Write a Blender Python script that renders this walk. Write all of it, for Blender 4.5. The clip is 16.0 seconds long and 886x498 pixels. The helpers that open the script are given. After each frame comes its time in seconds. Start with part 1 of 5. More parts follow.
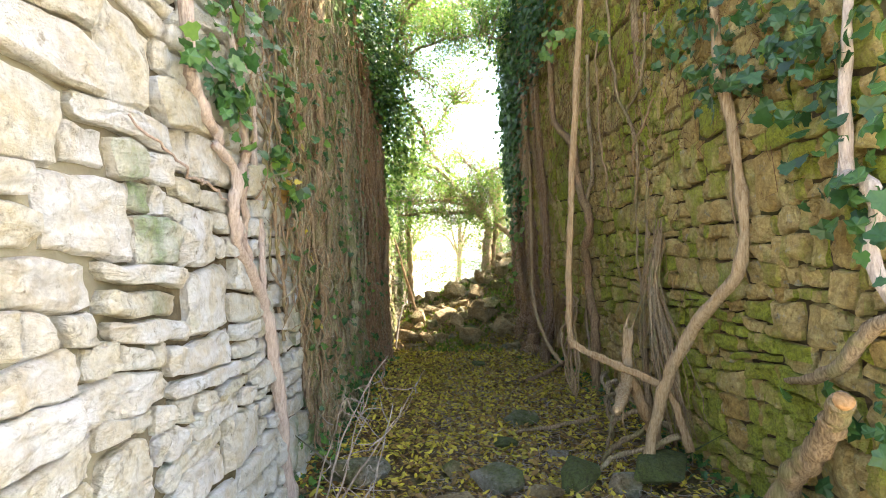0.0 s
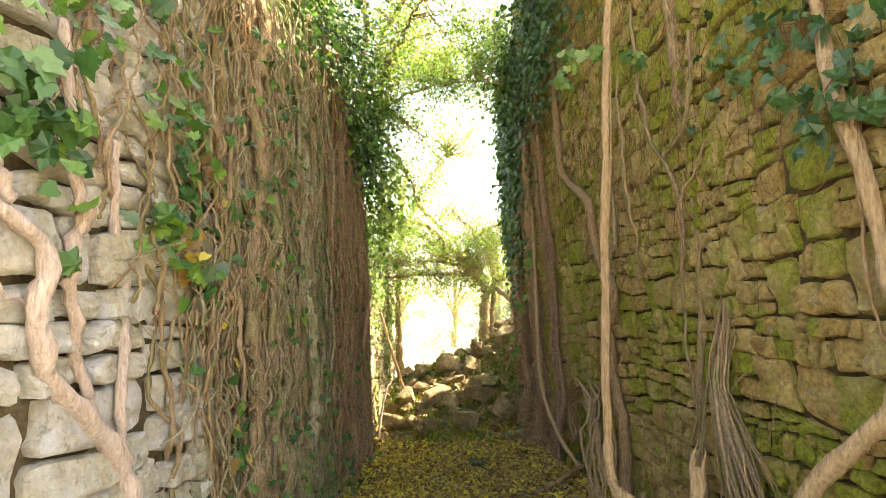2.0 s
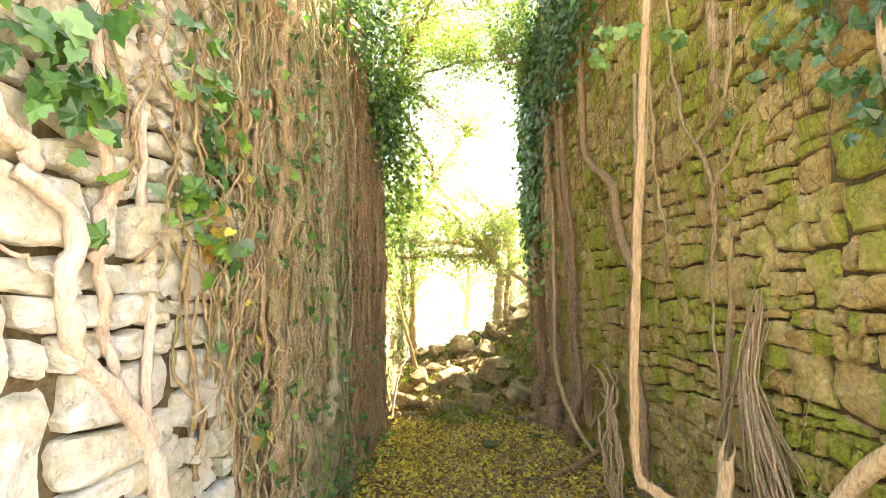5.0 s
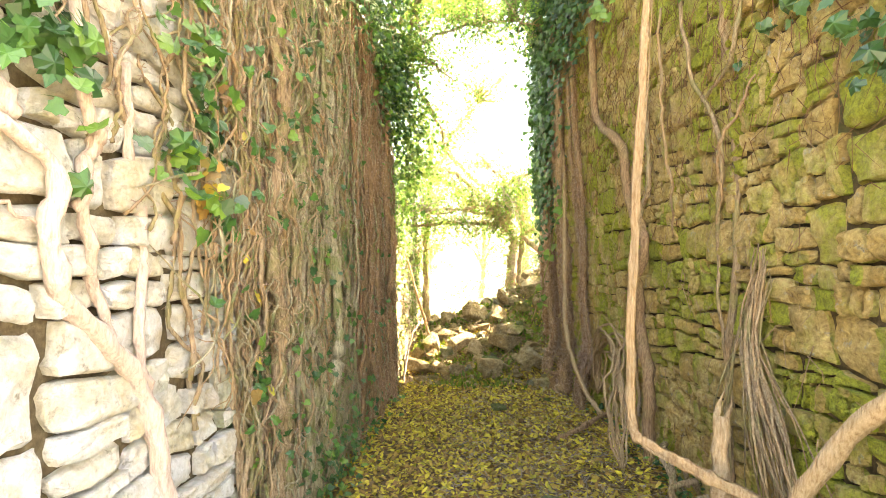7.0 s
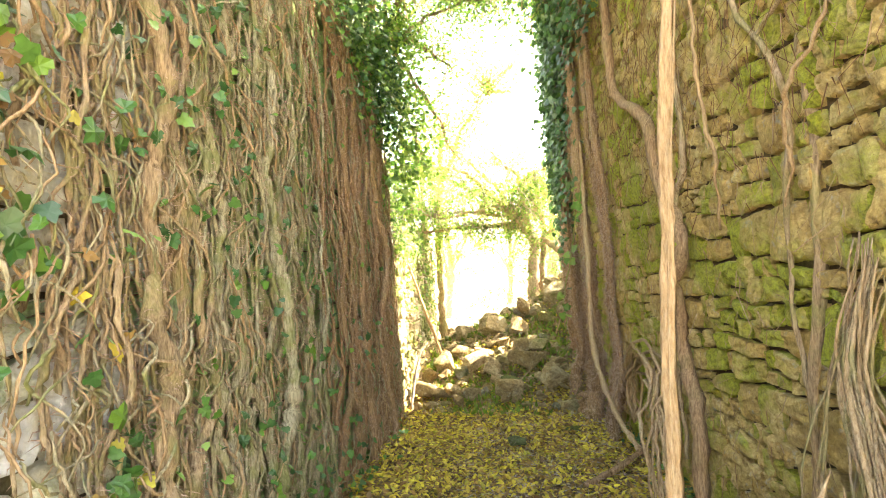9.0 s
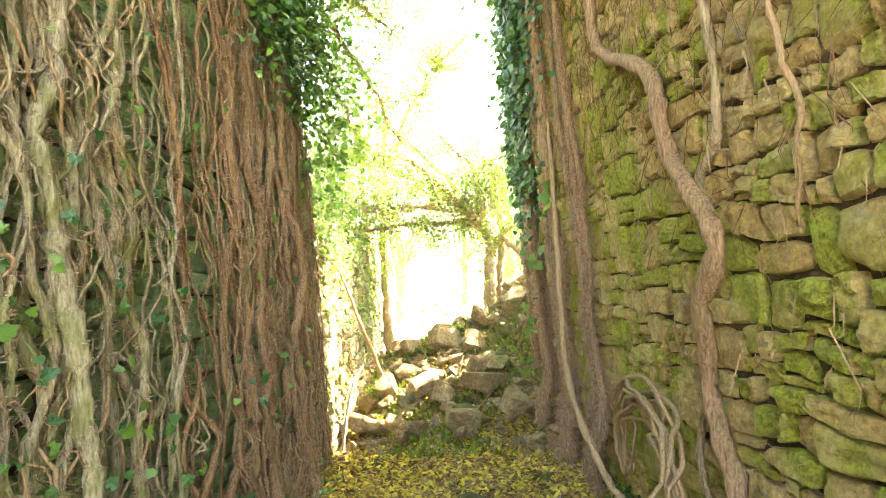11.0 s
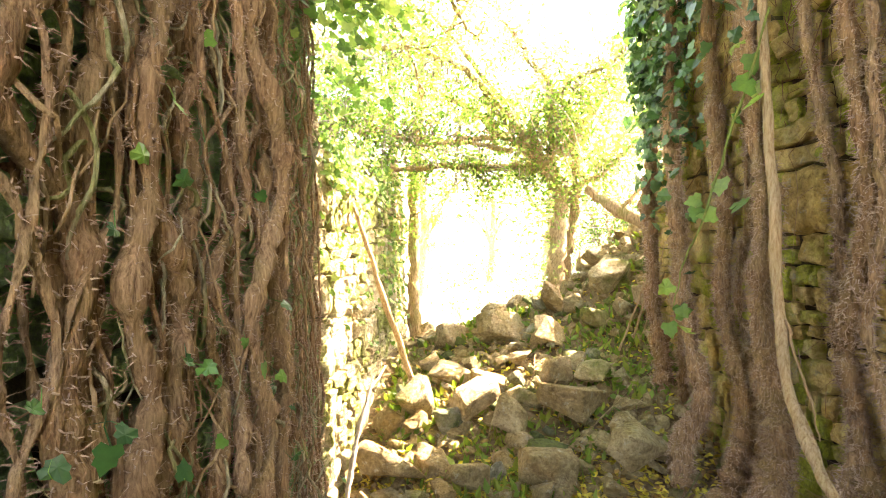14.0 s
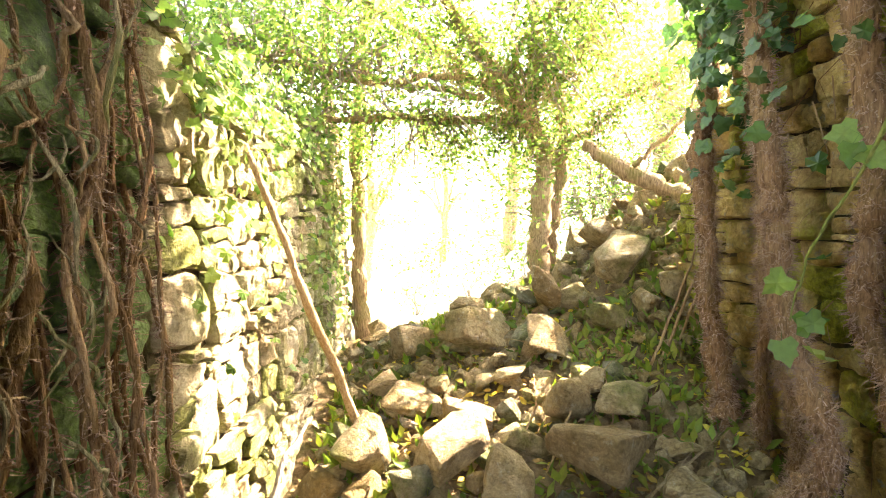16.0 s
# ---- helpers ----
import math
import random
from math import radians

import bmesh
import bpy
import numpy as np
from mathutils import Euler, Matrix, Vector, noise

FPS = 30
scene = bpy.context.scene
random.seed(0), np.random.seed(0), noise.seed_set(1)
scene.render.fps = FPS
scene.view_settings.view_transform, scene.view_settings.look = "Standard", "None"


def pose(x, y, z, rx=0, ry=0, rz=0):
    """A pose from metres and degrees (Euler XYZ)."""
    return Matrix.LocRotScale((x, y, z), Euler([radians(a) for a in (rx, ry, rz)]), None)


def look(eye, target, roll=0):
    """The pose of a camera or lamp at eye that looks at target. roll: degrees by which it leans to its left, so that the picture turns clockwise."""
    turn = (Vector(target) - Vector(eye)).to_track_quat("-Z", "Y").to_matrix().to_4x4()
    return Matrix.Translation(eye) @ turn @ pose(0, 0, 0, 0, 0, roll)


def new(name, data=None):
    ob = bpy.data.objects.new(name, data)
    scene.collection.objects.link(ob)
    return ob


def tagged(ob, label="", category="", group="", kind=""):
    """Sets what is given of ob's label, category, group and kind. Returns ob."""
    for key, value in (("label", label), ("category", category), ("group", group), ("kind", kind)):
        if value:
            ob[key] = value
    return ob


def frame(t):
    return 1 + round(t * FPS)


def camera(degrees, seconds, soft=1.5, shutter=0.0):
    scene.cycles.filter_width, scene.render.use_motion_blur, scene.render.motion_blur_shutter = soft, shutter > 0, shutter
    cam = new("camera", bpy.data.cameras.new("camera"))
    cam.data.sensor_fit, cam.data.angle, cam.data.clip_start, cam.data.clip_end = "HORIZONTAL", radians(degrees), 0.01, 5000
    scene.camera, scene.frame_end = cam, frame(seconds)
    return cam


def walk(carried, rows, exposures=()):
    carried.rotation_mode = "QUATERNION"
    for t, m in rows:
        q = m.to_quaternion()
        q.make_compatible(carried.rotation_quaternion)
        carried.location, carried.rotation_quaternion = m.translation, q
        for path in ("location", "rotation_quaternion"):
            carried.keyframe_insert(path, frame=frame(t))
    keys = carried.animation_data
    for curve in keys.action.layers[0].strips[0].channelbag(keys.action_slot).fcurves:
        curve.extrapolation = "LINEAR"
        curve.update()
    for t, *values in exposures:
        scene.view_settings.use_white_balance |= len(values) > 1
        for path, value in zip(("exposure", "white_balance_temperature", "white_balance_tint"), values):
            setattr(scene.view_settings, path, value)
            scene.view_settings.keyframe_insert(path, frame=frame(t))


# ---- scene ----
cam = camera(76.7, 16.0, soft=1.0)
PATH = [
    (0, (0.21, 0.751, 1.483), (0.155, 2.749, 1.521), -0.2),
    (0.5, (0.157, 1.117, 1.537), (0.224, 3.115, 1.578), -0.5),
    (1, (0.215, 1.465, 1.566), (0.23, 3.462, 1.67), -0.5),
    (1.5, (0.297, 1.733, 1.649), (0.121, 3.722, 1.769), -0.1),
    (2, (0.251, 1.902, 1.722), (0.211, 3.888, 1.953), -0.4),
    (2.5, (0.187, 1.97, 1.761), (0.229, 3.96, 1.961), 0.3),
    (3, (0.195, 2.003, 1.76), (0.254, 3.995, 1.931), 0.4),
    (3.5, (0.196, 2.019, 1.74), (0.25, 4.014, 1.861), 0.5),
    (4, (0.185, 2.028, 1.737), (0.181, 4.023, 1.875), 0.8),
    (4.2, (0.182, 2.017, 1.735), (0.142, 4.01, 1.902), 1.1),
    (6.3, (0.174, 1.893, 1.697), (0.046, 3.885, 1.824), 1.3),
    (6.5, (0.178, 1.883, 1.674), (0.02, 3.876, 1.749), 1.4),
    (7, (0.284, 1.984, 1.665), (0.138, 3.977, 1.725), 1.0),
    (7.5, (0.45, 2.038, 1.657), (0.264, 4.021, 1.832), 0.8),
    (8, (0.497, 2.187, 1.679), (0.359, 4.179, 1.793), -1.6),
    (8.2, (0.489, 2.32, 1.669), (0.319, 4.311, 1.754), -1.8),
    (10.3, (0.648, 3.766, 1.827), (0.362, 5.744, 1.905), -2.0),
    (10.5, (0.645, 3.857, 1.821), (0.425, 5.845, 1.86), -2.3),
    (11, (0.547, 4.218, 1.815), (0.448, 6.214, 1.881), -2.5),
    (11.5, (0.448, 4.506, 1.841), (0.342, 6.503, 1.857), -2.6),
    (12, (0.309, 5.058, 1.677), (0.239, 7.055, 1.758), -2.8),
    (12.5, (0.14, 5.521, 1.719), (0.199, 7.519, 1.766), -2.1),
    (13, (-0.006, 5.852, 1.691), (0.071, 7.849, 1.754), 0.3),
    (13.5, (-0.06, 6.182, 1.635), (-0.05, 8.181, 1.694), 0.7),
    (14, (-0.011, 6.518, 1.606), (-0.16, 8.512, 1.593), 0.9),
    (14.5, (-0.042, 6.881, 1.563), (-0.073, 8.88, 1.535), 1.3),
    (15, (-0.1, 7.207, 1.581), (-0.062, 9.204, 1.494), 1.4),
    (15.5, (-0.11, 7.597, 1.574), (0.017, 9.59, 1.466), 0.5),
    (16, (-0.16, 7.94, 1.581), (-0.125, 9.938, 1.491), 0.2),
]
EXPOSURES = [(0, 3.15, 7400, 13), (1.0, 3.4, 8200, 13), (2, 3.4, 9400, 15), (3.5, 3.78, 9700, 15), (6.5, 4.38, 9400, 16), (8, 4.45, 9600, 15), (11, 4.75, 8900, 11), (13.5, 4.8, 9500, 18), (15, 4.6, 9100, 19), (16, 4.45, 8800, 20)]
walk(cam, [(t, look(eye, aim, roll)) for t, eye, aim, roll in PATH],
     exposures=EXPOSURES)

# ---- world and sun ----
SUN_EL, SUN_AZ = radians(44), math.atan2(0.48, 0.875)  # azimuth from +x towards +y
world = bpy.data.worlds.new("sky")
scene.world = world
world.use_nodes = True
wn = world.node_tree
sky = wn.nodes.new("ShaderNodeTexSky")
sky.sky_type = "NISHITA"
sky.sun_disc = False
sky.sun_elevation = SUN_EL
sky.sun_rotation = math.pi / 2 - SUN_AZ
sky.dust_density = 2.0
wn.links.new(sky.outputs[0], wn.nodes["Background"].inputs[0])
wn.nodes["Background"].inputs[1].default_value = 0.15
sun = new("sun", bpy.data.lights.new("sun", "SUN"))
sun.data.energy = 4.2
sun.data.angle = radians(0.5)
sun.data.color = (1.0, 0.96, 0.9)
sun_dir = Vector((math.cos(SUN_EL) * math.cos(SUN_AZ), math.cos(SUN_EL) * math.sin(SUN_AZ), math.sin(SUN_EL)))
sun.matrix_world = look(tuple(sun_dir * 60), (0, 0, 0))


# ---- materials ----
class Nodes:
    """A small wrapper to wire a material."""

    def __init__(self, name):
        self.mat = bpy.data.materials.new(name)
        self.mat.use_nodes = True
        self.tree = self.mat.node_tree
        self.tree.nodes.clear()
        self.out = self.tree.nodes.new("ShaderNodeOutputMaterial")

    def add(self, kind, **props):
        n = self.tree.nodes.new(kind)
        for k, v in props.items():
            if k == "op":
                n.operation = v
            elif k == "blend":
                n.data_type = "RGBA"
                n.blend_type = v
        return n

    def link(self, a, b):
        self.tree.links.new(a, b)

    def put(self, sock, value):
        if hasattr(value, "is_output"):
            self.link(value, sock)
        else:
            sock.default_value = value

    def where(self):
        return self.add("ShaderNodeNewGeometry").outputs["Position"]

    def noise(self, scale, detail=4.0, rough=0.6, vector=None, distort=0.0):
        n = self.add("ShaderNodeTexNoise")
        n.inputs["Scale"].default_value = scale
        n.inputs["Detail"].default_value = detail
        n.inputs["Roughness"].default_value = rough
        n.inputs["Distortion"].default_value = distort
        self.link(vector or self.where(), n.inputs["Vector"])
        return n.outputs["Fac"]

    def math(self, op, a, b=0.0, clamp=False):
        n = self.add("ShaderNodeMath", op=op)
        n.use_clamp = clamp
        self.put(n.inputs[0], a)
        self.put(n.inputs[1], b)
        return n.outputs[0]

    def ramp(self, fac, stops):
        n = self.add("ShaderNodeValToRGB")
        el = n.color_ramp.elements
        while len(el) < len(stops):
            el.new(0.5)
        for e, (p, c) in zip(el, stops):
            e.position = p
            e.color = (*c, 1) if len(c) == 3 else c
        self.put(n.inputs[0], fac)
        return n.outputs[0]

    def span(self, v, lo, hi):
        n = self.add("ShaderNodeMapRange")
        n.interpolation_type = "SMOOTHSTEP"
        self.put(n.inputs[0], v)
        n.inputs[1].default_value, n.inputs[2].default_value = lo, hi
        return n.outputs[0]

    def mix(self, fac, a, b, blend="MIX"):
        n = self.add("ShaderNodeMix", blend=blend)
        self.put(n.inputs[0], fac)
        for sock, v in ((n.inputs[6], a), (n.inputs[7], b)):
            self.put(sock, (*v, 1) if isinstance(v, tuple) and len(v) == 3 else v)
        return n.outputs[2]

    def pick(self):
        """A random number for each piece, whether an object of its own or an island."""
        a = self.add("ShaderNodeObjectInfo").outputs["Random"]
        b = self.add("ShaderNodeNewGeometry").outputs["Random Per Island"]
        return self.math("FRACT", self.math("ADD", a, b))

    def surface(self, color, rough=0.9, bump=None, strength=0.4, distance=0.02, spec=0.3):
        p = self.add("ShaderNodeBsdfPrincipled")
        self.put(p.inputs["Base Color"], color)
        self.put(p.inputs["Roughness"], rough)
        p.inputs["Specular IOR Level"].default_value = spec
        if bump is not None:
            b = self.add("ShaderNodeBump")
            b.inputs["Strength"].default_value = strength
            b.inputs["Distance"].default_value = distance
            self.link(bump, b.inputs["Height"])
            self.link(b.outputs[0], p.inputs["Normal"])
        self.link(p.outputs[0], self.out.inputs[0])
        return p


def stone_material(name, tones, moss_lo, moss_hi, moss_tone, y_from=None, y_to=None, y_gain=0.2, soil=0.66, rust=0.55, wear=1.0):
    """Weathered stone: a tone for each piece, veins, stains, pits, and moss in patches."""
    n = Nodes(name)
    pick = n.pick()
    base = n.ramp(pick, [(i / (len(tones) - 1), c) for i, c in enumerate(tones)])
    grain = n.noise(38, 6, 0.7)
    blotch = n.noise(7, 4, 0.6, distort=0.6)
    large = n.noise(1.3, 3, 0.55)
    c = n.mix(n.span(blotch, 0.35, 0.7), base, n.mix(1.0, base, (soil, soil * 0.92, soil * 0.78), "MULTIPLY"))
    c = n.mix(n.span(n.noise(16, 5, 0.7), 0.56, 0.72), c, (0.42, 0.40, 0.34))
    c = n.mix(n.math("MULTIPLY", n.span(n.noise(3.1, 4, 0.65), 0.5, 0.68), rust), c, (0.34, 0.22, 0.10))
    c = n.mix(0.6, c, n.ramp(grain, [(0.3, (0.22, 0.2, 0.17)), (0.7, (0.78, 0.75, 0.69))]), "OVERLAY")
    c = n.mix(wear, c, n.ramp(n.noise(26, 9, 0.8, distort=0.8), [(0.30, (0.30, 0.26, 0.21)), (0.44, (0.82, 0.80, 0.76)), (0.56, (1.0, 1.0, 1.0)), (0.72, (1.22, 1.22, 1.2))]), "MULTIPLY")
    amount = n.math("ADD", n.math("MULTIPLY", large, 0.75), n.math("MULTIPLY", n.noise(9, 5, 0.65), 0.25))
    amount = n.math("ADD", amount, n.math("MULTIPLY", n.math("SUBTRACT", pick, 0.5), 0.26))
    if y_from is not None:
        sep = n.add("ShaderNodeSeparateXYZ")
        n.link(n.where(), sep.inputs[0])
        amount = n.math("ADD", amount, n.math("MULTIPLY", n.span(sep.outputs["Y"], y_from, y_to), y_gain))
    moss = n.span(amount, moss_lo, moss_hi)
    green = n.mix(n.span(n.noise(48, 6, 0.8), 0.36, 0.62), tuple(v * 0.4 for v in moss_tone), moss_tone)
    c = n.mix(n.math("MULTIPLY", moss, 0.84), c, green)
    bed = n.add("ShaderNodeMapping")
    bed.inputs["Scale"].default_value = (1, 0.8, 1.2)
    n.link(n.where(), bed.inputs["Vector"])
    pits = n.math("ADD", n.noise(20, 8, 0.72, bed.outputs[0], 0.8), n.math("MULTIPLY", n.noise(75, 4, 0.7), 0.4))
    n.surface(c, 0.92, pits, 1.0, 0.06, 0.2)
    return n.mat


def bark_material(name, dark, light, moss=0.0):
    n = Nodes(name)
    pos = n.where()
    m = n.add("ShaderNodeMapping")
    m.inputs["Scale"].default_value = (1, 1, 0.16)
    n.link(pos, m.inputs["Vector"])
    fibre = n.noise(85, 5, 0.7, m.outputs[0])
    c = n.ramp(fibre, [(0.3, dark), (0.5, tuple((a + b) / 2 for a, b in zip(dark, light))), (0.72, light)])
    c = n.mix(n.math("MULTIPLY", n.pick(), 0.6), c, n.mix(1.0, c, (0.72, 0.6, 0.5), "MULTIPLY"))
    if moss:
        c = n.mix(n.math("MULTIPLY", n.span(n.noise(5, 4, 0.6), 0.46, 0.62), moss), c, (0.17, 0.20, 0.05))
    n.surface(c, 0.92, n.math("ADD", fibre, n.math("MULTIPLY", n.noise(34, 5, 0.7), 0.8)), 1.0, 0.02, 0.1)
    return n.mat


def leaf_material(name, tones, gloss=0.45, through_light=0.35):
    n = Nodes(name)
    pick = n.pick()
    c = n.ramp(pick, [(i / (len(tones) - 1), t) for i, t in enumerate(tones)])
    c = n.mix(0.3, c, n.ramp(n.noise(45, 3), [(0.3, (0.3, 0.3, 0.3)), (0.7, (0.75, 0.75, 0.75))]), "OVERLAY")
    p = n.surface(c, gloss, n.noise(160, 2), 0.15, 0.004, 0.45)
    t = n.add("ShaderNodeBsdfTranslucent")
    n.link(n.mix(1.0, c, (1.4, 1.5, 0.85), "MULTIPLY"), t.inputs[0])
    mx = n.add("ShaderNodeMixShader")
    mx.inputs[0].default_value = through_light
    n.link(p.outputs[0], mx.inputs[1])
    n.link(t.outputs[0], mx.inputs[2])
    n.link(mx.outputs[0], n.out.inputs[0])
    return n.mat


def earth_material(name, tones, moss):
    n = Nodes(name)
    big, fine = n.noise(1.7, 5, 0.6), n.noise(28, 7, 0.75)
    c = n.ramp(fine, [(0.28, tones[0]), (0.5, tones[1]), (0.7, tones[2])])
    c = n.mix(n.math("MULTIPLY", n.span(big, 0.5, 0.64), moss), c, (0.07, 0.10, 0.025))
    sep = n.add("ShaderNodeSeparateXYZ")
    n.link(n.where(), sep.inputs[0])
    meadow = n.mix(n.noise(3, 5), (0.34, 0.38, 0.2), (0.6, 0.58, 0.44))
    c = n.mix(n.span(n.math("ABSOLUTE", n.math("SUBTRACT", sep.outputs["X"], 0.4)), 2.6, 3.6), c, meadow)
    c = n.mix(n.span(sep.outputs["Y"], 13.2, 16.0), c, meadow)
    # unseen ground before the passage, made pale as a reflector that bounces sunlight in
    c = n.mix(n.span(sep.outputs["Y"], 3.2, 1.8), c, n.mix(n.noise(5, 5), (0.36, 0.33, 0.22), (0.52, 0.47, 0.35)))
    n.surface(c, 0.95, fine, 0.9, 0.03, 0.1)
    return n.mat


M_pale = stone_material("pale limestone", [(0.74, 0.70, 0.58), (0.85, 0.84, 0.82), (0.86, 0.86, 0.86), (0.80, 0.78, 0.71), (0.86, 0.86, 0.85)],
                        0.60, 0.82, (0.12, 0.28, 0.03), 3.6, 6.8, 0.58, 0.9, 0.12, 0.6)
M_ochre = stone_material("ochre stone", [(0.52, 0.36, 0.14), (0.66, 0.52, 0.24), (0.58, 0.44, 0.21), (0.68, 0.55, 0.28), (0.54, 0.40, 0.17)],
                         0.43, 0.60, (0.36, 0.42, 0.035), soil=0.78, rust=0.4)
M_ruin = stone_material("sunlit ruin stone", [(0.46, 0.41, 0.28), (0.60, 0.55, 0.42), (0.52, 0.47, 0.33)], 0.44, 0.62, (0.25, 0.29, 0.06))
M_rock = stone_material("rubble stone", [(0.30, 0.23, 0.13), (0.45, 0.37, 0.24), (0.37, 0.30, 0.18), (0.50, 0.42, 0.28)], 0.54, 0.7, (0.13, 0.16, 0.03))
M_mossrock = stone_material("mossy stone", [(0.30, 0.29, 0.26), (0.38, 0.37, 0.33)], 0.36, 0.56, (0.09, 0.13, 0.02))
M_joint = earth_material("earth in the joints", [(0.05, 0.033, 0.016), (0.11, 0.075, 0.038), (0.19, 0.13, 0.07)], 0.4)
M_joint_pale = earth_material("pale earth in the joints", [(0.06, 0.042, 0.024), (0.12, 0.09, 0.052), (0.20, 0.16, 0.10)], 0.2)
M_earth = earth_material("leaf mould", [(0.07, 0.048, 0.026), (0.16, 0.11, 0.06), (0.26, 0.19, 0.11)], 0.4)
M_bark = bark_material("brown ivy bark", (0.13, 0.085, 0.05), (0.60, 0.45, 0.29), 0.4)
M_bark_grey = bark_material("grey mossy ivy bark", (0.11, 0.095, 0.055), (0.60, 0.53, 0.36), 0.6)
M_bark_dark = bark_material("dark hairy bark", (0.12, 0.064, 0.036), (0.52, 0.34, 0.20), 0.12)
M_bark_pale = bark_material("pale peeling bark", (0.26, 0.16, 0.08), (0.58, 0.43, 0.27))
M_bark_rose = bark_material("rose grey bark", (0.40, 0.30, 0.25), (0.78, 0.66, 0.57))
M_twig = bark_material("dry grey twigs", (0.22, 0.18, 0.15), (0.5, 0.44, 0.38))
M_hair = bark_material("aerial rootlets", (0.17, 0.10, 0.07), (0.74, 0.56, 0.44))
M_cut = bark_material("freshly cut wood", (0.5, 0.25, 0.1), (0.72, 0.42, 0.2))
M_ivy = leaf_material("ivy leaves", [(0.018, 0.065, 0.02), (0.032, 0.10, 0.025), (0.055, 0.145, 0.03), (0.13, 0.24, 0.04)], 0.4, 0.3)
M_ivy_dark = leaf_material("dark ivy leaves", [(0.018, 0.055, 0.016), (0.03, 0.085, 0.022), (0.055, 0.12, 0.03)], 0.35, 0.3)
M_leaf = leaf_material("tree leaves", [(0.06, 0.13, 0.035), (0.11, 0.20, 0.055), (0.19, 0.28, 0.09), (0.29, 0.35, 0.13)], 0.45, 0.58)
M_far = leaf_material("distant leaves", [(0.07, 0.12, 0.03), (0.12, 0.18, 0.05), (0.18, 0.24, 0.07)], 0.6, 0.45)
M_root = bark_material("dead ivy rootlets", (0.10, 0.05, 0.025), (0.34, 0.19, 0.10))
M_shoot = bark_material("green ivy shoot", (0.14, 0.20, 0.05), (0.34, 0.42, 0.14))
M_litter = leaf_material("fallen leaves", [(0.09, 0.05, 0.02), (0.24, 0.13, 0.04), (0.36, 0.22, 0.06), (0.50, 0.38, 0.05), (0.62, 0.50, 0.06), (0.16, 0.09, 0.035), (0.40, 0.36, 0.05)], 0.7, 0.2)
M_grass = leaf_material("grass blades", [(0.08, 0.14, 0.02), (0.13, 0.20, 0.03), (0.22, 0.24, 0.05)], 0.6, 0.35)


# ---- mesh helpers ----
def mesh_of(name, verts, faces, mat, smooth=True):
    me = bpy.data.meshes.new(name)
    me.from_pydata([tuple(v) for v in verts], [], faces)
    if smooth:
        me.polygons.foreach_set("use_smooth", [True] * len(me.polygons))
    me.materials.append(mat)
    me.update()
    return me


def fast_mesh(name, verts, tris, mat, smooth=False):
    """A mesh from arrays of places and of triangles."""
    me = bpy.data.meshes.new(name)
    verts, tris = np.asarray(verts, np.float32), np.asarray(tris, np.int32)
    me.vertices.add(len(verts))
    me.vertices.foreach_set("co", verts.ravel())
    me.loops.add(tris.size)
    me.loops.foreach_set("vertex_index", tris.ravel())
    me.polygons.add(len(tris))
    me.polygons.foreach_set("loop_start", np.arange(0, tris.size, 3, dtype=np.int32))
    me.polygons.foreach_set("use_smooth", np.full(len(tris), smooth))
    me.materials.append(mat)
    me.update(calc_edges=True)
    me.validate()
    return me


def child(ob, parent):
    ob.parent = parent
    return ob


def thing(name, at=(0, 0, 0)):
    ob = new(name)
    ob.location = at
    ob.empty_display_size = 0.1
    return ob


def part(name, me, parent, label=""):
    """One mesh object under a thing, its mesh given in world places."""
    ob = child(new(name, me), parent)
    ob.matrix_parent_inverse = Matrix.Translation(-parent.location)
    return tagged(ob, label) if label else ob


def curve_points(pts, n):
    """n places along a smooth curve through pts."""
    p = np.array(pts, float)
    if len(p) == 2:
        return p[0] + (p[1] - p[0]) * np.linspace(0, 1, n)[:, None]
    p = np.vstack([2 * p[0] - p[1], p, 2 * p[-1] - p[-2]])
    out = []
    for s in np.linspace(0, len(p) - 3 - 1e-6, n):
        i = int(s)
        u = s - i
        a, b, c, d = p[i:i + 4]
        out.append(0.5 * (2 * b + (c - a) * u + (2 * a - 5 * b + 4 * c - d) * u * u + (3 * b - a - 3 * c + d) * u ** 3))
    return np.array(out)


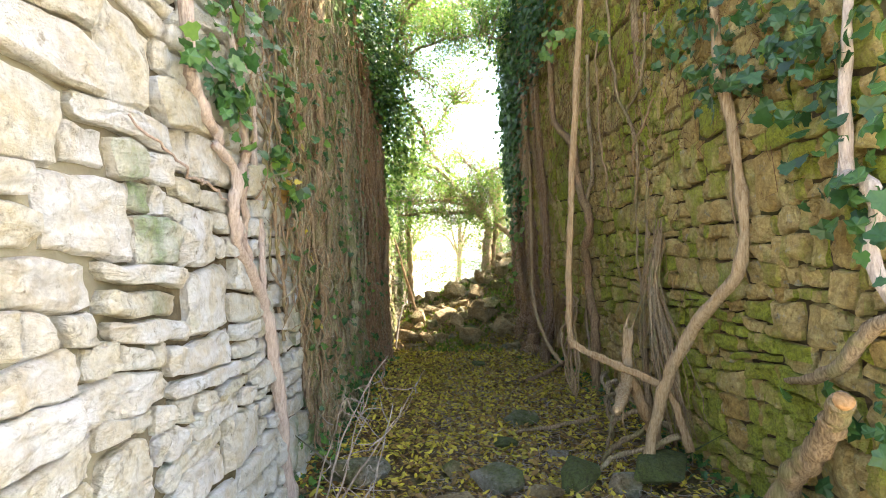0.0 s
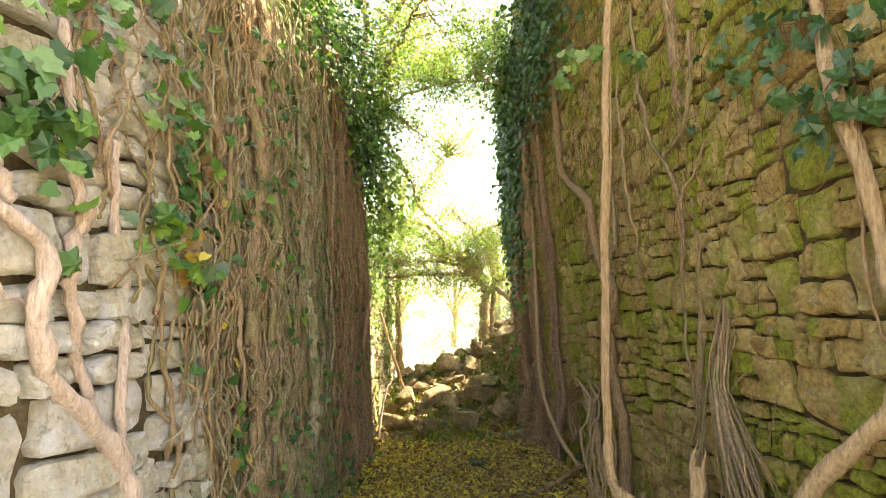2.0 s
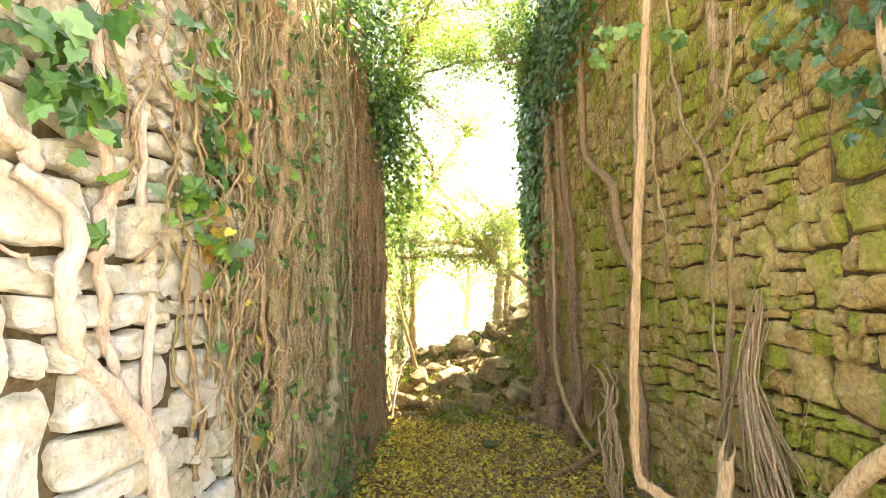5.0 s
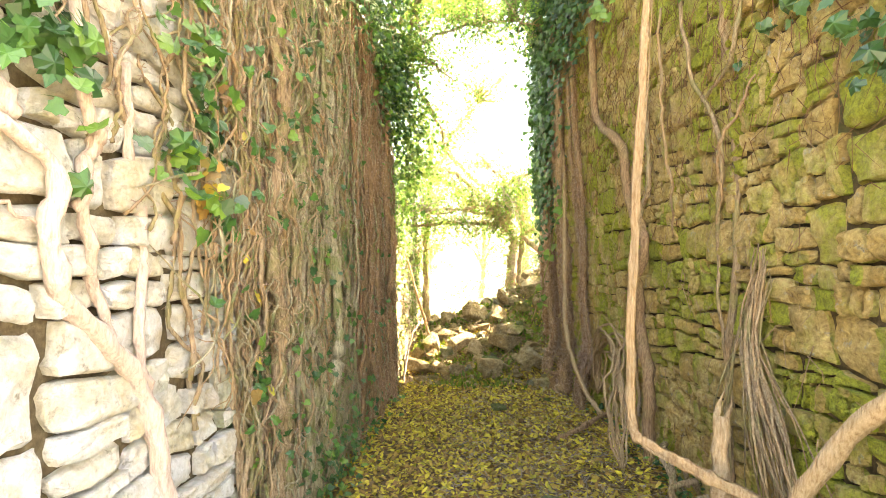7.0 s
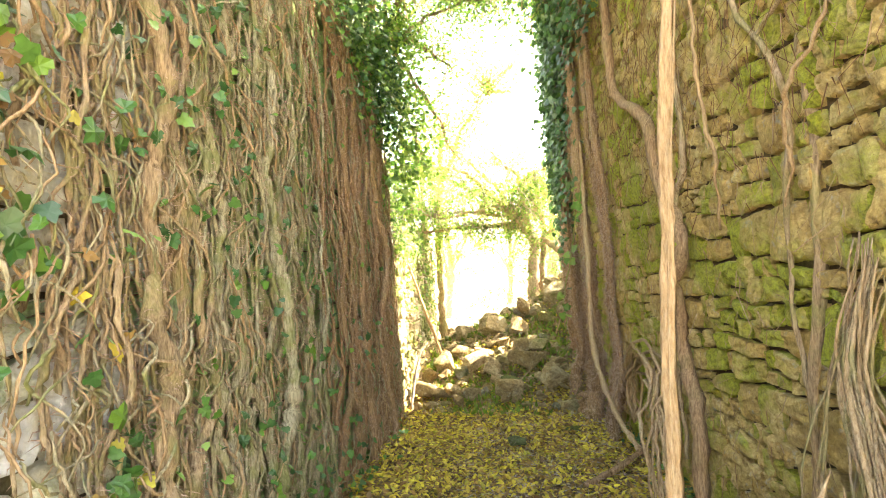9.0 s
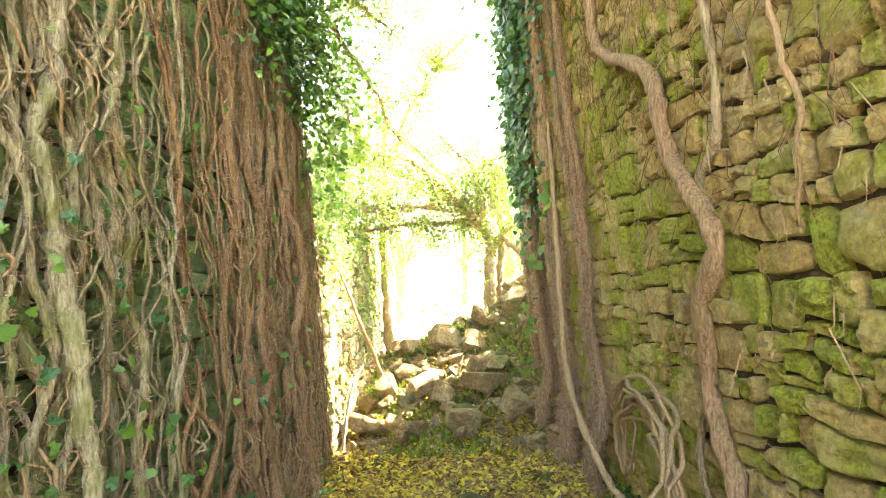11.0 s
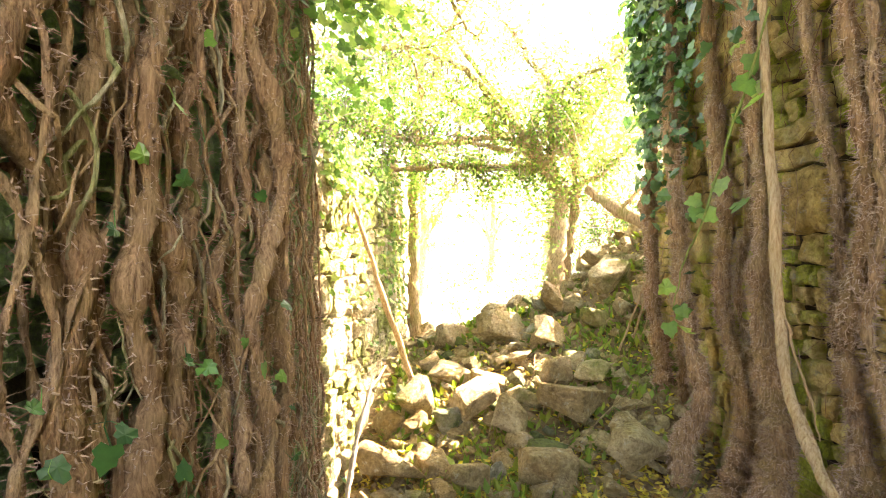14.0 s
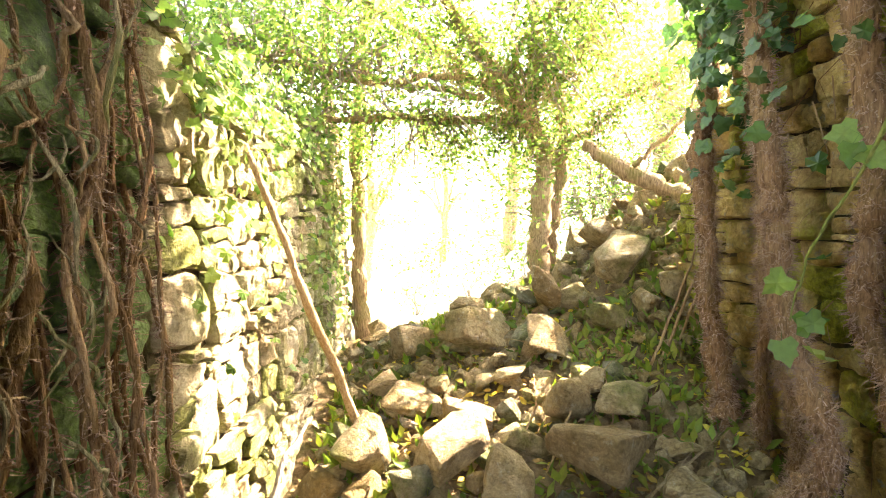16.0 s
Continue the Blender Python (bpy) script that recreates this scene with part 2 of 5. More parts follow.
def tube(pts, radii, rng, n=24, sides=7, wobble=0.0, ridge=0.12, knots=0.12):
    """A woody stem: rings along a curve, uneven, with ridges that run along it."""
    c = curve_points(pts, n)
    if wobble:
        w = np.cumsum(rng.normal(0, wobble, (n, 3)), axis=0)
        c = c + w - np.linspace(0, 1, n)[:, None] * w[-1]
    r = np.interp(np.linspace(0, 1, n), np.linspace(0, 1, len(radii)), radii)
    tan = np.gradient(c, axis=0)
    tan /= np.linalg.norm(tan, axis=1)[:, None] + 1e-9
    ref = np.array([1.0, 0.2, 0.1]) if abs(tan[0][0]) < 0.8 else np.array([0.1, 1.0, 0.2])
    groove = 1 + ridge * rng.uniform(-1, 1, sides)
    twist = rng.uniform(-1.5, 1.5)
    verts, faces = [], []
    for i in range(n):
        ref = ref - tan[i] * ref.dot(tan[i])
        ref /= np.linalg.norm(ref) + 1e-9
        other = np.cross(tan[i], ref)
        swell = 1 + knots * rng.normal()
        for k in range(sides):
            a = 2 * math.pi * k / sides + twist * i / n
            verts.append(c[i] + (ref * math.cos(a) + other * math.sin(a)) * r[i] * groove[k] * swell)
    for i in range(n - 1):
        for k in range(sides):
            k2 = (k + 1) % sides
            faces.append((i * sides + k, i * sides + k2, (i + 1) * sides + k2, (i + 1) * sides + k))
    faces.append(tuple(range(sides - 1, -1, -1)))
    faces.append(tuple((n - 1) * sides + k for k in range(sides)))
    return verts, faces


def joined(list_of):
    verts, faces = [], []
    for v, f in list_of:
        o = len(verts)
        verts.extend(v)
        faces.extend([tuple(i + o for i in q) for q in f])
    return verts, faces


IVY = (np.array([(0, 0, 0), (0.34, -0.12, 0.02), (0.52, 0.18, -0.05), (0.37, 0.36, 0.03), (0.40, 0.60, -0.03), (0.22, 0.68, 0.03), (0, 1.0, -0.10),
                 (-0.22, 0.68, 0.03), (-0.40, 0.60, -0.03), (-0.37, 0.36, 0.03), (-0.52, 0.18, -0.05), (-0.34, -0.12, 0.02), (0, 0.4, 0.09)]),
       np.array([(12, i, i + 1) for i in range(0, 11)] + [(12, 11, 0)]))
OVAL = (np.array([(0, 0, 0), (0.24, 0.3, -0.05), (0.20, 0.68, -0.06), (0, 1, -0.12), (-0.20, 0.68, -0.06), (-0.24, 0.3, -0.05), (0, 0.45, 0.06)]),
        np.array([(6, i, i + 1) for i in range(5)] + [(6, 5, 0)]))
SPRIG = (np.array([(0, 0, 0), (0.2, 0.45, -0.04), (0, 1, -0.08), (-0.2, 0.45, 0.04)]), np.array([(0, 1, 2), (0, 2, 3)]))


def leaves(name, kind, places, faces_to, sizes, rng, mat, spread=0.6, hang=0.0):
    """Many leaves in one mesh. faces_to: the way that their upper sides face, roughly."""
    tv, tf = kind
    places = np.asarray(places, float)
    N = len(places)
    nrm = np.broadcast_to(np.asarray(faces_to, float), (N, 3)) + rng.normal(0, spread, (N, 3))
    nrm /= np.linalg.norm(nrm, axis=1)[:, None]
    along = rng.normal(0, 1, (N, 3))
    along[:, 2] -= hang
    along -= nrm * (along * nrm).sum(1)[:, None]
    along /= np.linalg.norm(along, axis=1)[:, None] + 1e-9
    side = np.cross(along, nrm)
    s = np.broadcast_to(np.asarray(sizes, float), (N,))[:, None, None]
    bend = rng.uniform(-1.5, 2.5, N)[:, None, None]
    v = (tv[None, :, 0:1] * side[:, None] + tv[None, :, 1:2] * along[:, None] + tv[None, :, 2:3] * bend * nrm[:, None]) * s + places[:, None]
    f = tf[None] + (np.arange(N) * len(tv))[:, None, None]
    return fast_mesh(name, v.reshape(-1, 3), f.reshape(-1, 3), mat)


def hairs(name, roots, ways, lengths, width, rng, mat):
    """Many thin bent threads in one mesh."""
    roots, ways = np.asarray(roots, float), np.asarray(ways, float)
    N = len(roots)
    ways = ways / (np.linalg.norm(ways, axis=1)[:, None] + 1e-9)
    side = np.cross(ways, rng.normal(0, 1, (N, 3)))
    side /= np.linalg.norm(side, axis=1)[:, None] + 1e-9
    up = np.cross(side, ways)
    L = np.asarray(lengths, float).reshape(-1, 1) * np.ones((N, 1))
    w = width * rng.uniform(0.6, 1.5, (N, 1))
    mid = roots + ways * L * 0.5 + rng.normal(0, 0.15, (N, 3)) * L
    tip = roots + ways * L + rng.normal(0, 0.3, (N, 3)) * L
    v = np.stack([roots + side * w, roots - side * w * 0.5 + up * w, roots - side * w * 0.5 - up * w,
                  mid + side * w * 0.7, mid - side * w * 0.4 + up * w * 0.7, mid - side * w * 0.4 - up * w * 0.7, tip], axis=1)
    t = np.array([(0, 1, 4), (0, 4, 3), (1, 2, 5), (1, 5, 4), (2, 0, 3), (2, 3, 5), (3, 4, 6), (4, 5, 6), (5, 3, 6)])
    f = t[None] + (np.arange(N) * 7)[:, None, None]
    return fast_mesh(name, v.reshape(-1, 3), f.reshape(-1, 3), mat)


def fuzz(verts, sides, count, longest, rng):
    """Roots, ways and lengths of hairs that stand on a stem's own skin."""
    ring = np.asarray(verts, float).reshape(-1, sides, 3)
    mid = ring.mean(1)
    i, k, u, w = rng.integers(0, len(ring) - 1, count), rng.integers(0, sides, count), rng.random((count, 1)), rng.random((count, 1))
    k2 = (k + 1) % sides
    p = (ring[i, k] * (1 - u) + ring[i, k2] * u) * (1 - w) + (ring[i + 1, k] * (1 - u) + ring[i + 1, k2] * u) * w
    way = p - mid[i] * (1 - w) - mid[i + 1] * w
    way /= np.linalg.norm(way, axis=1)[:, None] + 1e-9
    return p, way + rng.normal(0, 0.45, (count, 3)) + np.array([0, 0, -0.2]), longest * rng.uniform(0.25, 1.0, count)


# ---- ground ----
def ground_height(x, y):
    rise = np.clip((y - 9.7) / 2.3, 0, 1)
    top = np.clip(0.78 + 0.42 * x + 0.45 * np.clip(x - 0.9, 0, 2), 0.5, 2.1)
    behind = np.clip((y - 12.6) / 3.5, 0, 1) * np.clip(1.3 - 0.5 * np.maximum(x - 0.3, 0), 0, 1)
    h = rise * top * (1 - 0.75 * np.clip(behind, 0, 1))
    h = h + 0.10 * np.exp(-np.abs(x - 1.75) / 0.25) * (y < 10.8) + 0.07 * np.exp(-np.abs(x + 0.85) / 0.2) * (y < 9.6)
    return h + 0.018 * np.sin(3.1 * x + 1.3 * y) + 0.015 * np.sin(5.3 * y - 2.2 * x)


def build_ground():
    far = np.array([1.0, 2.2, 4, 7, 12, 25, 60, 150, 400])
    xs = np.concatenate([-2.6 - far[::-1], np.arange(-2.6, 4.01, 0.07), 4.0 + far])
    ys = np.concatenate([0.0 - far[::-1], np.arange(0, 16.01, 0.07), 16.0 + far])
    X, Y = np.meshgrid(xs, ys)
    Z = ground_height(X, Y)
    near = (X > -2.6) & (X < 4) & (Y > 0) & (Y < 16)
    for i, j in np.argwhere(near):
        Z[i, j] += 0.03 * noise.fractal(Vector((X[i, j] * 3, Y[i, j] * 3, 0)), 1.0, 2.0, 4)
    nx, ny = len(xs), len(ys)
    idx = np.arange(nx * ny).reshape(ny, nx)
    a, b, c, d = idx[:-1, :-1].ravel(), idx[:-1, 1:].ravel(), idx[1:, 1:].ravel(), idx[1:, :-1].ravel()
    tris = np.concatenate([np.stack([a, b, c], 1), np.stack([a, c, d], 1)])
    tagged(new("ground", fast_mesh("ground", np.stack([X.ravel(), Y.ravel(), Z.ravel()], 1), tris, M_earth, True)),
           "dark leaf mould floor of the passage, rising to a rubble bank", "ground", kind="structure")


build_ground()


# ---- walls ----
def right_face(y, z):
    return np.interp(y, [0, 3.3, 4.6, 5.3, 7.1, 8.3, 8.7, 9.9, 11.2], [1.92, 1.85, 1.83, 1.79, 1.66, 1.60, 1.58, 1.42, 1.38]) - 0.05 * (z - 1.3)


def left_face(y, z):
    return np.interp(y, [-1, 3.5, 8.6, 13], [-0.85, -0.86, -0.90, -1.0]) - 0.045 * (z - 1.0)


def wall_core(name, face, y0, y1, tops, thick, out, mat, label):
    """The wall behind its facing stones. out: +1 where the face looks to +x; tops: (y, height) pairs."""
    n = max(6, int((y1 - y0) / 0.12))
    verts, faces = [], []
    levels = 7
    for y in np.linspace(y0, y1, n):
        top = np.interp(y, [p[0] for p in tops], [p[1] for p in tops]) + 0.05 * math.sin(13 * y) + 0.04 * math.sin(29 * y)
        ring = []
        for k in range(levels):
            z = -0.3 + (top + 0.3) * k / (levels - 1)
            ring.append((float(face(y, z)) - out * 0.048, y, z))
        for k in range(levels - 1, -1, -1):
            z = -0.3 + (top + 0.3) * k / (levels - 1)
            ring.append((float(face(y, z)) - out * (0.048 + thick), y, z))
        verts.extend(ring)
    m = levels * 2
    for i in range(n - 1):
        for k in range(m):
            faces.append((i * m + k, i * m + (k + 1) % m, (i + 1) * m + (k + 1) % m, (i + 1) * m + k))
    faces.append(tuple(range(m)))
    faces.append(tuple((n - 1) * m + k for k in range(m - 1, -1, -1)))
    me = mesh_of(name, verts, faces, mat, False)
    bm = bmesh.new()
    bm.from_mesh(me)
    bmesh.ops.recalc_face_normals(bm, faces=bm.faces)
    bm.to_mesh(me)
    bm.free()
    return tagged(new(name, me), label, "wall", kind="structure")


LEFT_TOPS = [(1.9, 2.5), (2.7, 2.75), (3.4, 3.5), (4.2, 4.6), (5.0, 5.3), (7.0, 5.6), (9.0, 5.4), (9.5, 4.9)]
RIGHT_TOPS = [(2.5, 5.6), (5.0, 5.9), (9.8, 6.4), (10.2, 5.9), (10.6, 5.2)]
wall_left = wall_core("wall_1", left_face, 1.9, 9.52, LEFT_TOPS, 0.6, 1, M_joint_pale, "tall pale dry-stone wall, partly under ivy stems")
wall_right = wall_core("wall_2", right_face, 2.85, 10.6, RIGHT_TOPS, 0.6, -1, M_joint, "tall ochre dry-stone wall with green moss")
RUIN_TOPS = [(9.55, 2.5), (9.8, 2.2), (10.4, 2.05), (11.3, 2.12), (12.3, 2.35), (13.5, 2.5)]
wall_ruin = wall_core("wall_3", left_face, 9.54, 13.5, RUIN_TOPS, 0.5, 1, M_joint_pale, "low broken stone wall in full sun")
PIER_TOPS = [(10.62, 2.35), (11.1, 2.1), (11.4, 1.7)]
wall_pier = wall_core("wall_4", right_face, 10.63, 11.4, PIER_TOPS, 0.6, -1, M_joint, "broken end of the stone wall above rubble")


def layout(y0, y1, z0, top_at, sizes, rng):
    """Cells (y, z corners) of random rubble masonry in wavy double courses."""
    cells = []
    z = z0
    top = max(top_at(y) for y in np.linspace(y0, y1, 20))
    h_lo, h_hi, l_lo, l_hi = sizes
    phase = rng.uniform(0, 6, 40)
    band = 0

    def wave(y, k):
        return 0.035 * math.sin(1.5 * y + phase[k % 40]) + 0.018 * math.sin(4.7 * y + phase[(k * 3) % 40])

    while z < top:
        H = rng.uniform(h_lo, h_hi) + rng.uniform(h_lo, h_hi)
        y = y0 - rng.uniform(0, 0.1)
        while y < y1:
            L = rng.uniform(l_lo, l_hi) * 1.5
            yb = min(y + L, y1)
            if y1 - yb < 0.1:
                yb = y1
            ya = max(y, y0)
            if rng.random() < 0.3 and L < 0.5:
                rows = [(0, 1, 1)]
            else:
                m = rng.uniform(0.33, 0.67)
                rows = [(0, m, rng.integers(1, 4)), (m, 1, rng.integers(1, 4))]
                if rng.random() < 0.10:
                    m2 = rng.uniform(0.15, 0.3)
                    rows = [(0, m2, 1), (m2, m2 + 0.4, rng.integers(1, 3)), (m2 + 0.4, 1, rng.integers(1, 4))]
            for f0, f1, k in rows:
                k = max(1, min(int(k), int((yb - ya) / (l_lo * 0.55))))
                cuts = np.concatenate([[0], np.sort(rng.uniform(0.25, 0.75, k - 1) if k == 2 else np.linspace(0, 1, k + 1)[1:-1] + rng.uniform(-0.09, 0.09, k - 1)), [1]])
                for c0, c1 in zip(cuts[:-1], cuts[1:]):
                    a, b = ya + (yb - ya) * c0, ya + (yb - ya) * c1
                    lo0 = z + H * f0 + wave(a, band) * (1 - f0) + wave(a, band + 1) * f0
                    lo1 = z + H * f0 + wave(b, band) * (1 - f0) + wave(b, band + 1) * f0
                    hi0 = z + H * f1 + wave(a, band) * (1 - f1) + wave(a, band + 1) * f1
                    hi1 = z + H * f1 + wave(b, band) * (1 - f1) + wave(b, band + 1) * f1
                    if (lo0 + hi0) / 2 < top_at((a + b) / 2) + 0.02:
                        cells.append(((a, lo0), (b, lo1), (b, hi1), (a, hi0)))
            y = yb
        z += H
        band += 1
    return cells


STEPS = (-1, -0.86, -0.52, -0.18, 0.2, 0.55, 0.87, 1)
NS = len(STEPS)
GRID = [(u, v) for v in STEPS for u in STEPS]
RIM = list(range(NS)) + [k * NS + NS - 1 for k in range(1, NS)] + [NS * NS - 1 - k for k in range(1, NS)] + [k * NS for k in range(NS - 2, 0, -1)]


def bedding(y, z):
    """The shared unevenness of the courses, so that neighbours keep fitting each other."""
    a = 0.04 * noise.noise(Vector((y * 2.3, z * 3.0, 3.7))) + 0.026 * noise.noise(Vector((y * 6.5, z * 8.0, 9.1)))
    b = 0.026 * noise.noise(Vector((y * 2.6, z * 2.6, 17.3))) + 0.024 * noise.noise(Vector((y * 7.5, z * 7.0, 23.9)))
    return y + a, z + b


def facing_stone(cell, face, out, rng, gap=0.0065):
    """One stone: a broken, nearly flat front with worn edges, and sides that run back into the wall."""
    w, h = abs(cell[1][0] - cell[0][0]), abs(cell[3][1] - cell[0][1])
    jy, jz = min(0.014, 0.06 * w), min(0.010, 0.07 * h)
    (ay, az), (by, bz), (cy, cz), (dy, dz) = [(p[0] + rng.normal(0, jy), p[1] + rng.normal(0, jz)) for p in cell]
    cy0, cz0 = (ay + by + cy + dy) / 4, (az + bz + cz + dz) / 4
    sy, sz = 1 - 4 * gap / max(w, 0.06), 1 - 1.6 * gap / max(h, 0.05)
    rnd = rng.uniform(0.04, 0.45)
    proud = rng.uniform(-0.016, 0.022)
    tilt_y, tilt_z = rng.normal(0, 0.06), rng.normal(0, 0.05)
    drop = min(w, h) * rng.uniform(0.06, 0.14) + 0.008
    off = rng.uniform(0, 50, 3)
    verts = []
    for u, v in GRID:
        pu, pv = u * math.sqrt(1 - rnd * v * v / 2), v * math.sqrt(1 - rnd * u * u / 2)
        pu += 0.07 * noise.noise(Vector((u * 1.8 + off[0], v * 1.8, off[1])))
        pv += 0.10 * noise.noise(Vector((u * 2.2 + off[1], v * 1.8, off[2])))
        s, t = (pu + 1) / 2, (pv + 1) / 2
        y = (ay * (1 - s) + by * s) * (1 - t) + (dy * (1 - s) + cy * s) * t
        z = (az * (1 - s) + bz * s) * (1 - t) + (dz * (1 - s) + cz * s) * t
        y, z = bedding(cy0 + (y - cy0) * sy, cz0 + (z - cz0) * sz)
        edge = max(abs(u), abs(v))
        lift = proud - drop * (1.0 if edge == 1 else 0.16 if edge > 0.6 else 0.0)
        lift += 0.020 * noise.noise(Vector((y * 7 + off[2], z * 9, off[0]))) + 0.014 * noise.noise(Vector((y * 19, z * 25, off[0])))
        lift += 0.010 * noise.noise(Vector((y * 5 + off[1], z * 42, off[2])))
        lift += tilt_y * (y - cy0) + tilt_z * (z - cz0)
        verts.append((float(face(y, z)) + out * lift, y, z))
    faces = []
    for j in range(NS - 1):
        for i in range(NS - 1):
            q = (j * NS + i, j * NS + i + 1, (j + 1) * NS + i + 1, (j + 1) * NS + i)
            faces.append(q if out > 0 else q[::-1])
    for k in RIM:
        verts.append(verts[k])
    for k in RIM:
        x, y, z = verts[k]
        verts.append((x - out * 0.12, y + 0.06 * (cy0 - y), z + 0.06 * (cz0 - z)))
    m, b0 = len(RIM), NS * NS
    for k in range(m):
        k2 = (k + 1) % m
        q = (b0 + k2, b0 + k, b0 + m + k, b0 + m + k2)
        faces.append(q if out > 0 else q[::-1])
    return verts, faces


# ---- hanging and climbing stems ----
def on_left(y, z, off=0.03):
    return (float(left_face(y, z)) + off, y, z)


def on_right(y, z, off=0.03):
    return (float(right_face(y, z)) - off, y, z)


def stem_thing(name, label, category, stems, mat, seed, group="", at=None):
    """A climber: stems is a list of (points, radii, options)."""
    rng = np.random.default_rng(seed)
    first = stems[0][0]
    low = min(first, key=lambda p: p[2])
    t = thing(name, at or low)
    for pts, radii, *opt in stems:
        o = opt[0] if opt else {}
        v, f = tube(pts, radii, rng, o.get("n", 26), o.get("sides", 8), o.get("wobble", 0.004), o.get("ridge", 0.16))
        part(o.get("name", "stem"), mesh_of("stem", v, f, o.get("mat", mat)), t, o.get("label", ""))
    return tagged(t, label, category, group)


# the loose vine that hangs free and swings in to the foot of the wall
big = [(1.22, 4.98, 4.6), (1.15, 4.88, 3.6), (1.10, 4.82, 3.0), (1.065, 4.78, 2.6), (1.03, 4.75, 2.1), (1.01, 4.74, 1.85), (0.99, 4.70, 1.45), (0.975, 4.67, 1.05), (0.985, 4.63, 0.92),
       (1.06, 4.57, 0.86), (1.22, 4.48, 0.80), (1.4, 4.42, 0.73), (1.57, 4.4, 0.6), (1.70, 4.42, 0.25)]
strands = [(big, [0.019, 0.02, 0.021, 0.022, 0.024, 0.025], {"n": 80, "sides": 14, "wobble": 0.003, "ridge": 0.34})]
rs = np.random.default_rng(5)
for k in range(4):
    d = np.array([rs.normal(0, 0.012), rs.normal(0, 0.012), 0])
    a, b = sorted(rs.choice(np.arange(1, 13), 2, replace=False))
    if b - a < 3:
        b = min(a + 4, 13)
    strands.append(([tuple(np.array(p) + d + rs.normal(0, 0.004, 3)) for p in big[a:b + 1]], [0.001, 0.004, 0.005, 0.001],
                    {"n": 40, "sides": 5, "wobble": 0.0015, "name": "peeling_strip"}))
stem_thing("hanging_vine", "thick pale vine with peeling bark hanging free of the wall", "vine", strands, M_bark_pale, 11)

stem_thing("climbing_stem", "long pale woody stem climbing the mossy stone wall", "vine",
           [([on_right(4.05, 4.4), on_right(4.05, 3.0), on_right(3.99, 2.48), on_right(3.90, 1.98), on_right(3.87, 1.42, 0.06), (1.62, 4.1, 1.1), (1.52, 4.3, 0.75), (1.42, 4.42, 0.2), (1.40, 4.45, -0.05)],
             [0.026, 0.03, 0.032, 0.034, 0.036, 0.04], {"n": 50, "wobble": 0.006, "ridge": 0.25}),
            ([on_right(3.98, 2.4), on_right(4.02, 1.9), on_right(3.93, 1.5)], [0.006, 0.009, 0.006])], M_bark_pale, 12, "wall stems")
stem_thing("climbing_stem", "brown twisted stem flat against the ochre stones", "vine",
           [([on_right(5.5, 5.2), on_right(5.36, 3.51), on_right(5.42, 2.96), on_right(5.36, 2.44), on_right(5.42, 1.76), on_right(5.54, 0.91), on_right(5.5, 0.05)],
             [0.05, 0.045, 0.022, 0.02, 0.022, 0.03], {"n": 46, "wobble": 0.007}),
            ([on_right(5.85, 4.0), on_right(5.8, 3.0), on_right(5.46, 2.4), on_right(5.6, 1.7), on_right(5.5, 1.0)], [0.012, 0.014, 0.012, 0.012], {"wobble": 0.01}),
            ([on_right(5.1, 3.4), on_right(5.25, 2.9), on_right(5.65, 2.75)], [0.01, 0.012, 0.01])], M_bark, 13, "wall stems")
stem_thing("climbing_stem", "thick brown crooked ivy stem on mossy stones", "vine",
           [([on_right(8.1, 4.6), on_right(8.03, 3.43), on_right(7.82, 3.1), on_right(7.22, 2.8), on_right(7.05, 2.34), on_right(6.66, 1.9, 0.06), on_right(6.82, 1.54, 0.05), on_right(6.91, 1.17), on_right(6.72, 0.7, 0.06), on_right(6.7, 0, 0.1)],
             [0.036, 0.04, 0.042, 0.044, 0.048, 0.055], {"n": 80, "sides": 10, "wobble": 0.008, "mat": M_bark_dark}),
            ([on_right(6.55, 3.6), on_right(6.61, 2.9), on_right(6.63, 2.35), on_right(6.8, 2.2), on_right(6.86, 2.0)], [0.018, 0.02, 0.022, 0.02], {"wobble": 0.006}),
            ([on_right(6.9, 1.2), on_right(7.1, 0.9, 0.05), on_right(6.95, 0.4, 0.08)], [0.02, 0.018, 0.014])], M_bark, 14, "wall stems")
stem_thing("climbing_stem", "slender loose stem against the mossy wall", "vine",
           [([on_right(6.2, 3.6), on_right(6.1, 2.8, 0.08), on_right(6.0, 2.3, 0.1), on_right(6.15, 1.9, 0.05)], [0.008, 0.012, 0.01, 0.006], {"wobble": 0.01}),
            ([on_right(5.0, 2.7, 0.06), on_right(5.3, 2.3, 0.12), on_right(5.5, 1.95, 0.05)], [0.006, 0.009, 0.006], {"wobble": 0.01})], M_bark_pale, 15, "wall stems")
